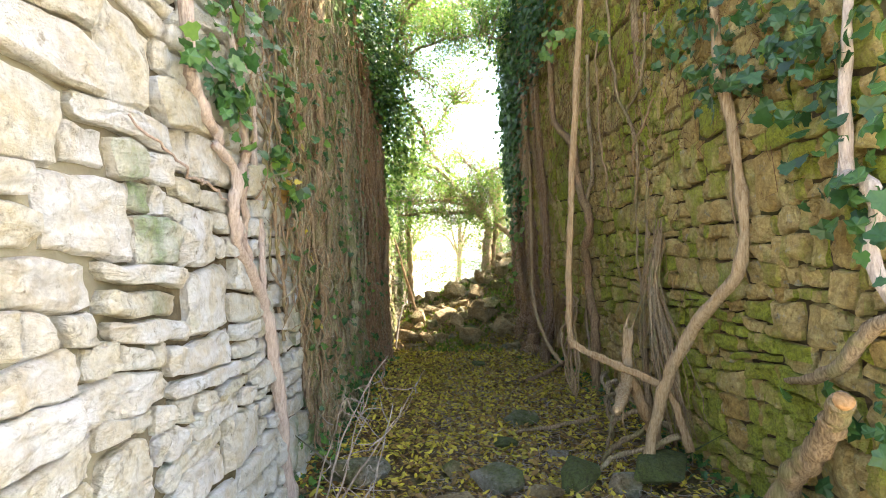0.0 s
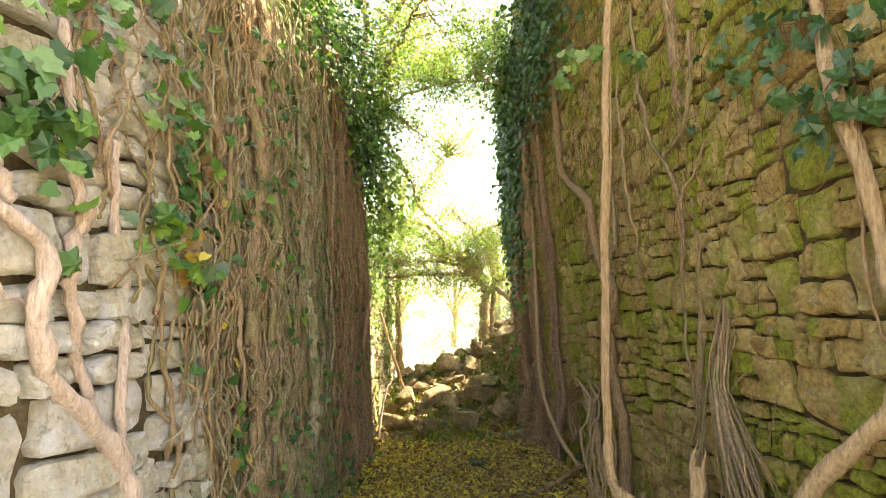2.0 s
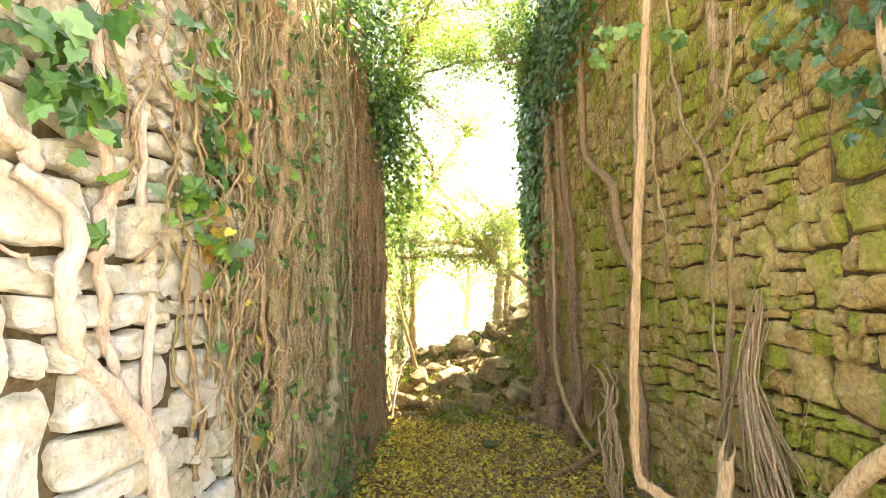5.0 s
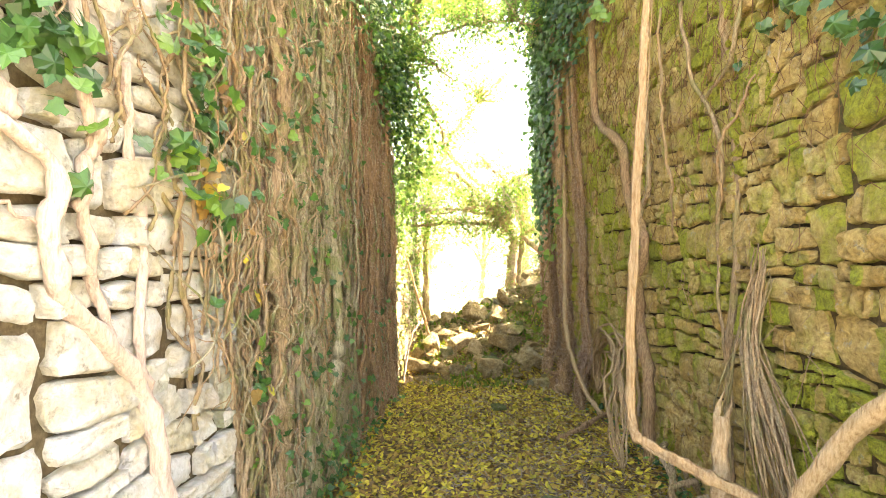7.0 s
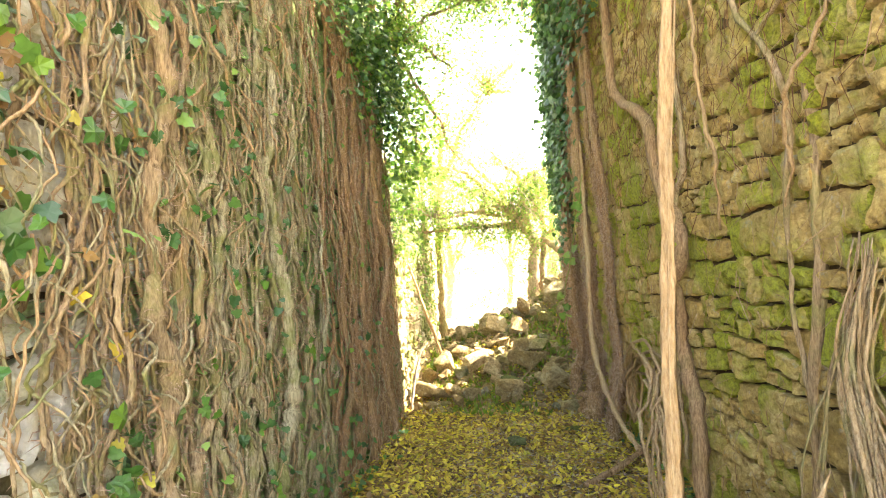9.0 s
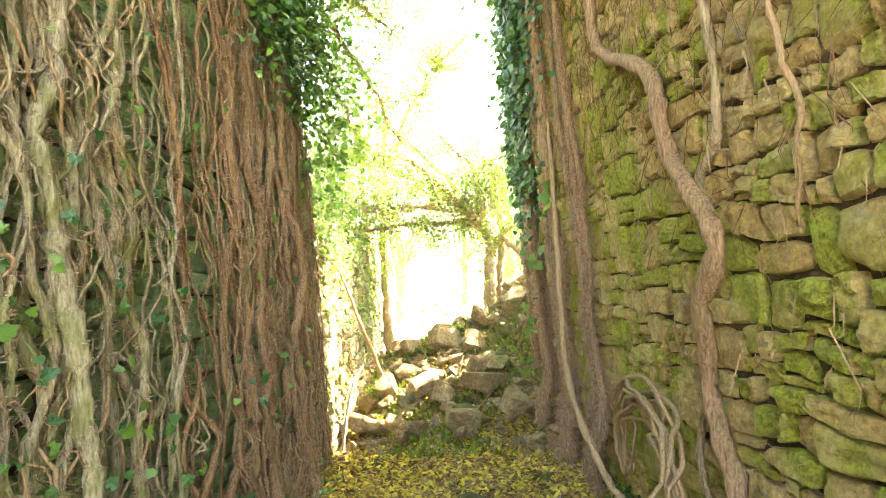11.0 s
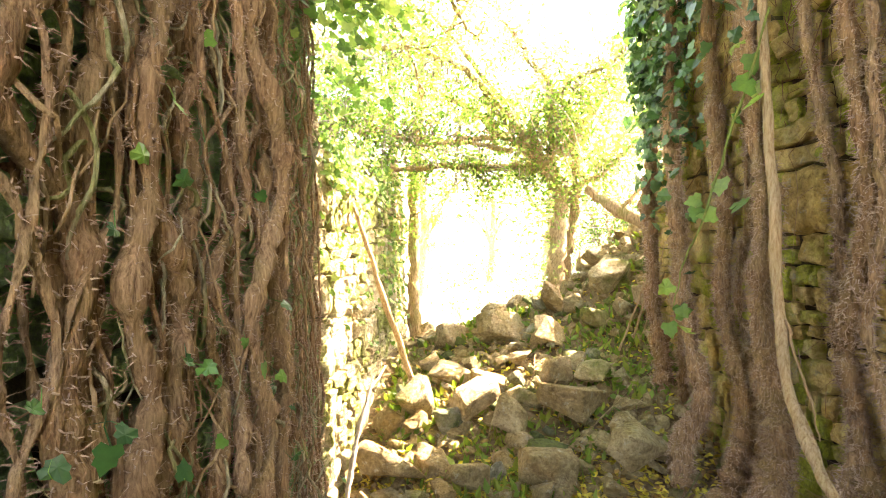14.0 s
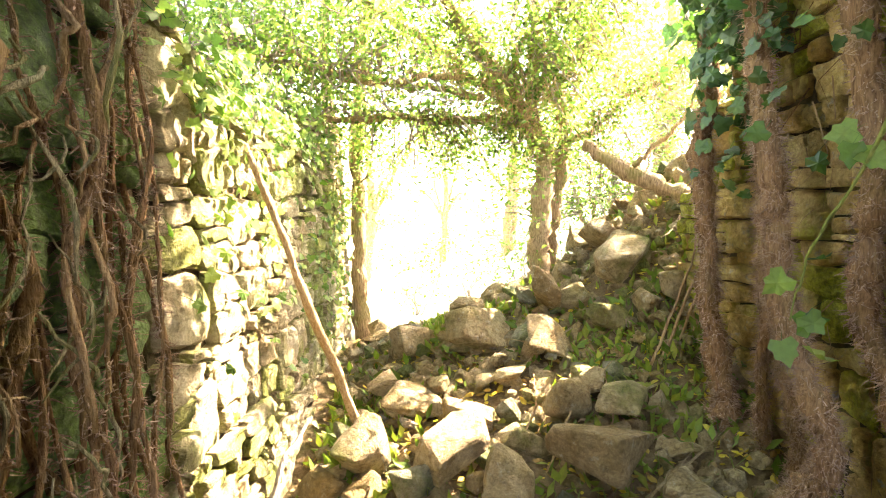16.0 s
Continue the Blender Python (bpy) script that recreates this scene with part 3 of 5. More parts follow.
# broken stump, dry bark bundle and arching roots at the foot of the right wall
stem_thing("broken_stump", "splintered pale vine stump leaning at the wall foot", "stump",
           [([(1.18, 4.25, 0.54), (1.28, 4.4, 0.60), (1.36, 4.58, 0.72), (1.38, 4.65, 1.0)], [0.028, 0.04, 0.045, 0.036], {"n": 24, "sides": 9, "ridge": 0.35, "wobble": 0.004}),
            ([(1.36, 4.66, 0.98), (1.40, 4.67, 1.12)], [0.014, 0.002], {"name": "splinter", "n": 6, "sides": 5}),
            ([(1.40, 4.64, 0.98), (1.41, 4.63, 1.09)], [0.012, 0.002], {"name": "splinter", "n": 6, "sides": 5}),
            ([(1.36, 4.58, 0.70), (1.50, 4.62, 0.35), (1.58, 4.66, -0.05)], [0.04, 0.045, 0.055], {"name": "root"}),
            ([(1.28, 4.4, 0.58), (1.24, 4.36, 0.48), (1.26, 4.34, 0.38)], [0.006, 0.005, 0.002], {"name": "splinter", "n": 8})], M_bark_pale, 16)
rs = np.random.default_rng(17)
bundle = []
for k in range(44):
    y0 = rs.normal(5.03, 0.03)
    spread = rs.normal(0, 0.16)
    bundle.append(([on_right(y0, 1.70 + rs.normal(0, 0.07), 0.05), on_right(y0 + 0.08 + 0.3 * spread, 1.3, 0.09), on_right(4.85 + spread, 0.88, 0.14 + abs(rs.normal(0, 0.04))),
                    on_right(4.72 + spread * 1.4, 0.35 + rs.uniform(-0.25, 0.25), 0.16)], [0.003, rs.uniform(0.004, 0.010), rs.uniform(0.003, 0.008), 0.002],
                   {"n": 16, "sides": 5, "wobble": 0.008, "name": "bark_strip", "mat": rs.choice([M_bark, M_bark_pale])}))
stem_thing("bark_bundle", "bundle of dry hanging bark strips against the wall", "dry vine", bundle, M_bark, 18)
stem_thing("root_tangle", "tangle of thin roots on the ground by the wall", "roots",
           [([(1.1 + 0.1 * k, 4.5 + 0.24 * k, 0.06), (1.35 + 0.04 * k, 4.6 + 0.26 * k, 0.2 + 0.02 * k), (1.65, 4.5 + 0.3 * k, 0.32), (1.75, 4.6 + 0.3 * k, 0.1)], [0.012, 0.018, 0.02, 0.012],
             {"name": "root", "wobble": 0.01}) for k in range(7)], M_bark, 19)
stem_thing("arching_root", "pale arching root bundle bowed out from the wall", "roots",
           [([on_right(8.15, 0.35, 0.1), on_right(8.0 + 0.02 * k, 0.76, 0.14), on_right(7.5 + 0.012 * k, 0.96 + 0.012 * k, 0.15 + 0.006 * (k % 4)), on_right(7.05, 0.86 + 0.014 * (k % 5), 0.22), on_right(6.8, 0.55, 0.27 + 0.014 * k), on_right(6.6, 0.02, 0.35)],
             [0.009, 0.012, 0.011, 0.008], {"name": "root", "wobble": 0.02}) for k in range(9)], M_bark_pale, 20)
stem_thing("cut_log", "thick rough root stub with a freshly sawn orange end", "log",
           [([(1.78, 3.58, -0.02), (1.73, 3.46, 0.36), (1.70, 3.28, 0.60), (1.67, 3.06, 0.80), (1.66, 2.92, 0.94)], [0.075, 0.058, 0.05, 0.047, 0.042], {"n": 40, "wobble": 0.006, "sides": 14, "name": "trunk", "ridge": 0.1}),
            ([(1.66, 2.925, 0.935), (1.658, 2.905, 0.955)], [0.040, 0.039], {"n": 3, "sides": 16, "ridge": 0.03, "name": "cut_face", "mat": M_cut, "label": "freshly sawn orange face"}),
            ([on_right(3.6, 0.88), on_right(3.35, 0.95, 0.05), on_right(3.14, 1.03, 0.05), on_right(2.94, 1.22, 0.05), on_right(2.75, 1.26)], [0.014, 0.024, 0.028, 0.026, 0.02], {"name": "root"})],
           M_bark, 21)
stem_thing("climbing_stem", "knotted pale stem bent over the wall stones", "vine",
           [([on_right(2.98, 2.6), on_right(3.03, 1.92, 0.05), on_right(2.96, 1.82, 0.06), on_right(2.92, 1.72, 0.05), on_right(2.97, 1.5), on_right(2.85, 1.25)], [0.02, 0.026, 0.03, 0.028, 0.022], {"wobble": 0.006})],
           M_bark_rose, 22, "wall stems")

# near climbers on the pale wall
stem_thing("climbing_stem", "rose-grey knotted ivy stem over pale stones", "vine",
           [([on_left(2.9, 3.0), on_left(3.0, 2.36), on_left(3.04, 2.21), on_left(3.16, 2.08), on_left(3.28, 2.02)], [0.026, 0.03, 0.032, 0.028], {"wobble": 0.006}),
            ([on_left(3.2, 2.0), on_left(3.37, 1.88), on_left(3.36, 1.7), on_left(3.44, 1.53), on_left(3.63, 1.37), on_left(3.83, 1.17), on_left(3.94, 0.79), on_left(4.05, 0.3), on_left(4.1, -0.05)],
             [0.02, 0.026, 0.03, 0.032, 0.032, 0.036, 0.045], {"n": 50, "sides": 9, "wobble": 0.006}),
            ([on_left(3.45, 2.6), on_left(3.5, 2.11), on_left(3.57, 2.02), on_left(3.51, 1.9), on_left(3.55, 1.75), on_left(3.63, 1.53), on_left(3.67, 1.37)], [0.016, 0.02, 0.02, 0.016], {"n": 40, "wobble": 0.006}),
            ([on_left(3.7, 2.3), on_left(3.75, 1.97), on_left(3.81, 1.76), on_left(3.76, 1.44), on_left(3.85, 1.15)], [0.014, 0.017, 0.018, 0.014], {"n": 36, "wobble": 0.006}),
            ([on_left(2.55, 1.95), on_left(2.9, 1.85), on_left(3.2, 1.82), on_left(3.35, 1.75)], [0.004, 0.006, 0.007, 0.004], {"wobble": 0.01})], M_bark_rose, 23, "wall stems")

# dense ivy stems over the far half of the left wall
rs = np.random.default_rng(31)
curtain = thing("ivy_curtain", (-0.8, 6.5, 0))
tagged(curtain, "dense curtain of brown upright ivy stems over a stone wall", "ivy")
roots, ways, lens = [], [], []
# stretches of the wall: from, to, stems, least and most radius, gnarl, hairs for each stem, their length
ZONES = [(3.2, 4.6, 26, 0.004, 0.010, 0.035, 60, 0.04), (4.5, 5.5, 46, 0.004, 0.013, 0.022, 190, 0.045), (4.9, 6.75, 30, 0.010, 0.034, 0.036, 420, 0.042), (5.2, 6.9, 20, 0.004, 0.011, 0.04, 260, 0.04),
         (6.75, 7.6, 13, 0.006, 0.022, 0.04, 420, 0.035), (7.48, 8.9, 13, 0.020, 0.046, 0.038, 1300, 0.034), (7.5, 8.9, 16, 0.005, 0.014, 0.045, 380, 0.04), (8.9, 9.5, 15, 0.006, 0.016, 0.025, 700, 0.04)]
k = 0
for za, zb, count, ra, rb, gnarl, hair, hair_len in ZONES:
    for j in range(count):
        k += 1
        y = za + (zb - za) * (j + rs.uniform(0, 1)) / count
        r0 = ra + (rb - ra) * rs.random() ** 1.6
        off = rs.uniform(0.0, 0.035) + (0.06 * rs.random() if 6.6 < y < 8.8 else 0)
        top = rs.uniform(3.2, 4.8)
        foot = 0.0 if y > 5.0 else min(2.9, max(0.0, (5.0 - y) * 1.6 + rs.uniform(-0.3, 0.5)))
        lean = rs.normal(0, 0.12)
        ring_sides = 6 if r0 < 0.014 else 9
        m = 18
        pts = []
        for i in range(m):
            f = i / (m - 1)
            z = foot - 0.05 + (top - foot) * f
            yy = y + lean * (f - 0.3) + 0.05 * math.sin(z * (2.5 + k % 3) + k) + 0.034 * math.sin(z * (7 + k % 5) + 2 * k) + rs.normal(0, gnarl)
            pts.append(on_left(min(9.53, yy), z, max(0.0, off + r0 * 0.6 + 0.015 * math.sin(z * 4 + k) + rs.normal(0, 0.008))))
        v, f = tube(pts, [r0 * 1.3, r0, r0 * 0.95, r0 * 0.75], rs, 96, ring_sides, 0.004, 0.3, 0.24)
        part("stem", mesh_of("stem", v, f, M_bark if y < 5.2 else M_bark_grey if y < 6.75 else M_bark_dark), curtain)
        for store, got in zip((roots, ways, lens), fuzz(v, ring_sides, hair, hair_len, rs)):
            store.append(got)
# slanting and looping side stems
for mat_side, many in ((M_bark_grey, 800), (M_bark_pale, 420)):
    sides = []
    for k in range(many):
        y, z = 4.2 + 5.05 * rs.random() ** 1.4, rs.uniform(0.1, 3.8)
        if y < 4.9 and z < (5.0 - y) * 1.7 or 6.9 < y < 7.5 and rs.random() < 0.7:
            continue
        dy, dz = rs.normal(0, 0.16), rs.choice([-1, 1]) * rs.uniform(0.08, 0.4)
        o = rs.uniform(0.03, 0.085)
        r0 = rs.uniform(0.003, 0.008)
        sides.append(tube([on_left(y, z, o), on_left(y + dy * 0.5 + rs.normal(0, 0.04), z + dz * 0.5, o + 0.03), on_left(min(9.53, y + dy), z + dz, o - 0.02)], [r0 * 0.7, r0, r0 * 0.5], rs, 9, 5, 0.008))
    tagged(part("side_stem", mesh_of("side_stem", *joined(sides), mat_side), curtain), kind="stuff")
# rootlets
tagged(part("rootlet_fuzz", hairs("rootlet_fuzz", np.vstack(roots), np.vstack(ways), np.concatenate(lens), 0.0021, rs, M_hair), curtain), kind="stuff")

# trunks at the end of the right wall
rs = np.random.default_rng(41)
rows = [(10.6, 0.056, 10.75), (10.3, 0.030, 10.6), (10.5, 0.028, 10.3), (10.12, 0.062, 10.3), (9.72, 0.058, 9.95), (9.62, 0.026, 9.6), (9.3, 0.066, 9.45), (9.05, 0.03, 9.2), (8.8, 0.040, 8.95), (8.62, 0.022, 8.8)]
clump = thing("ivy_clump", on_right(9.4, 0, 0.1))
tagged(clump, "clump of thick hairy ivy trunks climbing the wall end", "ivy")
cr, cw, cl = [], [], []
for k, (yb, r0, yt) in enumerate(rows):
    o = 0.03 + r0 + (0.05 if k % 3 == 0 else 0.0)
    pts = [on_right(yb + rs.normal(0, 0.05) - 0.1, -0.05, o + 0.14), on_right(yb - 0.05, 0.4, o + 0.05), on_right(yb + rs.normal(0, 0.09), 0.75, o), on_right((yb + yt) / 2 + rs.normal(0, 0.07), 1.25, o), on_right((yb + yt) / 2 + rs.normal(0, 0.07), 1.8, o),
           on_right(yt + rs.normal(0, 0.05), 2.6, o), on_right(yt + rs.normal(0, 0.05), 3.6, o), on_right(yt, 5.0, o)]
    v, f = tube(pts, [r0 * 1.4, r0 * 1.1, r0 * 0.9, r0 * 0.9, r0 * 0.8, r0 * 0.65], rs, 100, 10, 0.005, 0.28, 0.2)
    part("trunk", mesh_of("trunk", v, f, M_bark_dark), clump)
    for store, got in zip((cr, cw, cl), fuzz(v, 10, int(1800 + 60000 * r0), 0.05, rs)):
        store.append(got)
tagged(part("rootlet_fuzz", hairs("rootlet_fuzz", np.vstack(cr), np.vstack(cw), np.concatenate(cl), 0.0021, rs, M_hair), clump), kind="stuff")
stem_thing("bare_vine", "long bare brown vine curving from the wall end to the ground", "vine",
           [([(1.26, 9.7, 5.0), (1.28, 9.55, 3.8), (1.29, 9.4, 3.1), (1.30, 9.22, 1.9), (1.30, 9.05, 1.05), (1.32, 8.68, 0.62), (1.40, 8.2, 0.34), (1.52, 7.9, 0.15)], [0.018, 0.02, 0.022, 0.024, 0.025, 0.026], {"n": 60, "wobble": 0.006}),
            ([(1.30, 9.3, 2.6), (1.33, 9.4, 2.2), (1.36, 9.55, 1.9)], [0.008, 0.007, 0.003], {"name": "side_shoot"}),
            ([(1.31, 9.1, 1.3), (1.36, 9.05, 1.1), (1.42, 9.0, 0.8)], [0.008, 0.007, 0.003], {"name": "side_shoot"})],
           M_bark_pale, 42)

stem_thing("ivy_shoot", "slender green ivy shoot hanging before the wall end", "vine",
           [([(1.30, 9.25, 2.75), (1.24, 9.4, 2.3), (1.17, 9.6, 1.85), (1.10, 9.8, 1.5), (1.08, 9.85, 1.25)], [0.006, 0.006, 0.005, 0.003], {"n": 30, "sides": 6, "wobble": 0.004})], M_shoot, 43)
# ---- ivy foliage ----
rs = np.random.default_rng(51)


def ivy_patch(name, label, blobs, to, mat, sizes, on_face=None, hang=1.0):
    """Ivy leaves in clumps: blobs are (centre, spread, count)."""
    places = []
    for c, s, n in blobs:
        p = np.array(c) + rs.normal(0, 1, (n, 3)) * np.array(s)
        if on_face is not None:
            f = on_face(p[:, 1], p[:, 2])
            d = np.abs(rs.normal(0.05, 0.04, n)) + 0.02
            p[:, 0] = f + d * (1 if to[0] > 0 else -1)
        places.append(p)
    places = np.vstack(places)
    t = thing(name, tuple(places.mean(0)))
    tagged(part("foliage", leaves("foliage", IVY, places, to, rs.uniform(*sizes, len(places)), rs, mat, 0.55, hang), t), kind="stuff")
    way = np.zeros((len(places), 3))
    way[:, 0] = -to[0]
    way[:, 2] = 0.8
    tagged(part("stalk_fuzz", hairs("stalk_fuzz", places, way + rs.normal(0, 0.4, way.shape), rs.uniform(0.03, 0.08, len(places)), 0.0016, rs, M_ivy), t), kind="stuff")
    return tagged(t, label, "ivy")


ivy_patch("ivy_patch", "glossy green ivy leaves on the pale wall",
          [((0, 3.05, 2.32), (0, 0.10, 0.05), 16), ((0, 3.30, 2.34), (0, 0.1, 0.08), 30), ((0, 3.4, 2.15), (0, 0.05, 0.1), 14), ((0, 3.95, 2.05), (0, 0.09, 0.06), 20), ((0, 4.2, 2.55), (0, 0.16, 0.14), 34),
           ((0, 4.15, 2.28), (0, 0.08, 0.09), 14), ((0, 4.25, 1.88), (0, 0.07, 0.09), 14), ((0, 3.5, 2.75), (0, 0.3, 0.16), 60), ((0, 4.7, 1.0), (0, 0.1, 0.2), 22), ((0, 4.9, 2.3), (0, 0.4, 0.5), 40)],
          (1, -0.35, 0.35), M_ivy, (0.05, 0.095), left_face)
ivy_patch("ivy_patch", "sparse green ivy leaves among brown stems",
          [((0, 6.0, 1.4), (0, 0.6, 0.8), 110), ((0, 5.6, 0.7), (0, 0.5, 0.3), 70), ((0, 7.6, 1.2), (0, 0.8, 0.7), 60), ((0, 5.2, 2.7), (0, 0.4, 0.4), 70), ((0, 5.9, 0.25), (0, 0.8, 0.15), 160)],
          (1, -0.3, 0.3), M_ivy, (0.03, 0.06), lambda y, z: left_face(y, z) + 0.06)
ivy_patch("ivy_patch", "large dark ivy leaves hanging on the ochre wall",
          [((0, 4.35, 2.95), (0, 0.3, 0.14), 44), ((0, 3.6, 2.55), (0, 0.25, 0.2), 44), ((0, 3.15, 2.35), (0, 0.24, 0.2), 48), ((0, 2.95, 2.1), (0, 0.2, 0.2), 32), ((0, 4.0, 2.55), (0, 0.12, 0.12), 26), ((0, 3.0, 1.65), (0, 0.12, 0.12), 24),
           ((0, 3.4, 3.2), (0, 0.6, 0.3), 90), ((0, 3.0, 0.75), (0, 0.25, 0.12), 26), ((0, 3.3, 0.3), (0, 0.3, 0.12), 26)],
          (-1, -0.4, 0.3), M_ivy_dark, (0.05, 0.10), right_face)
ivy_patch("ivy_patch", "thick dark ivy hanging from the end of the wall",
          [((0, 10.1, 4.4), (0, 0.4, 0.8), 1700), ((0, 10.55, 3.1), (0, 0.16, 0.5), 600), ((0, 9.0, 4.8), (0, 0.8, 0.5), 800), ((0, 7.6, 5.2), (0, 0.9, 0.45), 900)],
          (-1, -0.4, 0.3), M_ivy_dark, (0.05, 0.09), lambda y, z: right_face(y, z) - 0.08 - 0.1 * np.abs(np.sin(7 * y + 3 * z)))
ivy_patch("ivy_patch", "ragged ivy overhang at the wall end against the sky",
          [((1.15, 10.4, 4.9), (0.16, 0.25, 0.55), 620), ((1.19, 10.45, 3.8), (0.12, 0.2, 0.45), 420), ((1.22, 10.5, 2.9), (0.08, 0.12, 0.3), 200), ((0.96, 10.4, 5.5), (0.25, 0.3, 0.4), 420), ((1.25, 10.5, 2.5), (0.08, 0.2, 0.25), 80)],
          (-0.6, -0.6, 0.4), M_ivy_dark, (0.05, 0.09))
# added foliage, mostly out of view, that keeps sky light off the upper wall
ivy_patch("ivy_patch", "mostly unseen dark ivy mass added over the ochre wall for shade",
          [((1.35, 7.5, 5.7), (0.3, 1.2, 0.25), 1800), ((1.4, 5.2, 5.5), (0.3, 1.1, 0.25), 1800)],
          (-0.5, -0.3, 0.7), M_ivy_dark, (0.06, 0.10))
ivy_patch("ivy_patch", "dark leafy ivy crowning the pale wall",
          [((-0.83, 8.7, 3.9), (0.08, 0.45, 0.4), 1500), ((-0.82, 7.8, 4.4), (0.12, 0.9, 0.4), 1600), ((-0.85, 6.0, 4.6), (0.2, 1.0, 0.35), 700)],
          (0.7, -0.3, 0.5), M_ivy, (0.035, 0.065))
ivy_patch("ivy_patch", "bright green ivy spilling from the corner of the wall",
          [((-0.78, 9.3, 3.7), (0.16, 0.25, 0.5), 700), ((-0.72, 9.45, 2.95), (0.10, 0.15, 0.25), 240), ((-0.6, 9.6, 3.4), (0.15, 0.2, 0.3), 220)], (0.6, -0.4, 0.5), M_leaf, (0.04, 0.08))


ivy_patch("ivy_patch", "few large bright ivy leaves on a hanging shoot",
          [((1.17, 9.62, 1.86), (0.05, 0.05, 0.06), 5), ((1.08, 9.82, 1.3), (0.04, 0.05, 0.07), 5), ((1.26, 9.35, 2.45), (0.05, 0.05, 0.1), 5)], (-0.6, -0.8, 0.3), M_leaf, (0.08, 0.13))
ivy_patch("ivy_patch", "bright young ivy leaves beside the hanging vine",
          [((0.93, 4.85, 3.10), (0.07, 0.05, 0.06), 10), ((1.22, 4.9, 3.14), (0.10, 0.05, 0.03), 7)], (-0.5, -0.8, 0.4), M_leaf, (0.05, 0.09))
ivy_patch("ivy_patch", "withered orange ivy leaves caught among thin stems",
          [((0, 4.22, 1.98), (0, 0.07, 0.06), 12), ((0, 4.3, 2.5), (0, 0.1, 0.15), 6), ((0, 4.6, 1.6), (0, 0.15, 0.3), 8)], (1, -0.4, 0.2), M_litter, (0.04, 0.08), left_face)
ivy_patch("ivy_patch", "scattered bright ivy leaves on the sunlit ruin",
          [((0, 10.3, 1.7), (0, 0.4, 0.25), 90), ((0, 11.4, 1.5), (0, 0.6, 0.5), 120), ((0, 10.0, 2.1), (0, 0.3, 0.12), 140), ((0, 11.3, 2.15), (0, 0.7, 0.12), 260), ((0, 12.5, 1.4), (0, 0.25, 0.5), 160)],
          (1, -0.3, 0.4), M_leaf, (0.03, 0.06), left_face)
n = 520
y = rs.uniform(4.6, 10.2, n)
z = rs.uniform(0.4, 3.4, n)
x = right_face(y, z) - rs.uniform(0.02, 0.05, n)
m = 3600
y2, z2 = rs.uniform(3.6, 10.4, m), 2.3 + 2.6 * rs.random(m) ** 0.8 + rs.normal(0, 0.25, m)
x2 = right_face(y2, z2) - rs.uniform(0.005, 0.04, m)
tagged(new("dead_rootlets", hairs("dead_rootlets", np.stack([x2, y2, z2], 1), rs.normal(0, 0.4, (m, 3)) * np.array([0.12, 1, 1]) + np.array([0, 0, -0.8]), rs.uniform(0.06, 0.3, m), 0.0022, rs, M_root)),
       "brown dead ivy rootlets matted on the upper wall", "roots", kind="stuff")
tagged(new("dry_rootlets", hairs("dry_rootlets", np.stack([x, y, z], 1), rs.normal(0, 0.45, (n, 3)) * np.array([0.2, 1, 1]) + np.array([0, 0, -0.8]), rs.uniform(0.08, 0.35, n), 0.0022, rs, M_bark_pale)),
       "thin dry rootlets clinging to the mossy wall", "roots", kind="stuff")


# ---- trees ----
def tree(name, label, trunks, limbs, clouds, mat, bark, seed, size=(0.03, 0.06), kind=OVAL, twigs=90, twig_mat=None):
    """trunks and limbs: (points, radii); clouds: (centre, spread, count) of leaves."""
    rng = np.random.default_rng(seed)
    t = thing(name, trunks[0][0][0])
    for pts, radii in trunks:
        v, f = tube(pts, radii, rng, 36, 10, 0.012, 0.16)
        part("trunk", mesh_of("trunk", v, f, bark), t)
    for pts, radii in limbs:
        v, f = tube(pts, radii, rng, 30, 7, 0.018, 0.12)
        part("limb", mesh_of("limb", v, f, bark), t)
    spots = np.concatenate([curve_points(p, 40)[12:] for p, _ in list(limbs) + list(trunks)])
    total = sum(c[2] for c in clouds)
    tw, places = [], []
    for c, s, n in clouds:
        c, s = np.array(c), np.array(s)
        k = max(2, int(twigs * n / total))
        for _ in range(k):
            end = c + rng.normal(0, 1, 3) * s
            near = spots[np.argsort(((spots - end) ** 2).sum(1))[rng.integers(0, 4)]]
            mid = (near + end) / 2 + rng.normal(0, 0.08, 3)
            tw.append(tube([near, mid, end], [0.010, 0.006, 0.002], rng, 10, 4, 0.012))
            m = int(n / k)
            along = curve_points([near, mid, end], 30)[rng.integers(8, 30, m)]
            places.append(along + rng.normal(0, 0.10, (m, 3)))
    tagged(part("twig_spray", mesh_of("twig_spray", *joined(tw), twig_mat or bark), t), kind="stuff")
    places = np.vstack(places)
    tagged(part("crown", leaves("crown", kind, places, (0, 0, 1), rng.uniform(*size, len(places)), rng, mat, 0.8, 0.4), t), kind="stuff")
    return tagged(t, label, "tree")


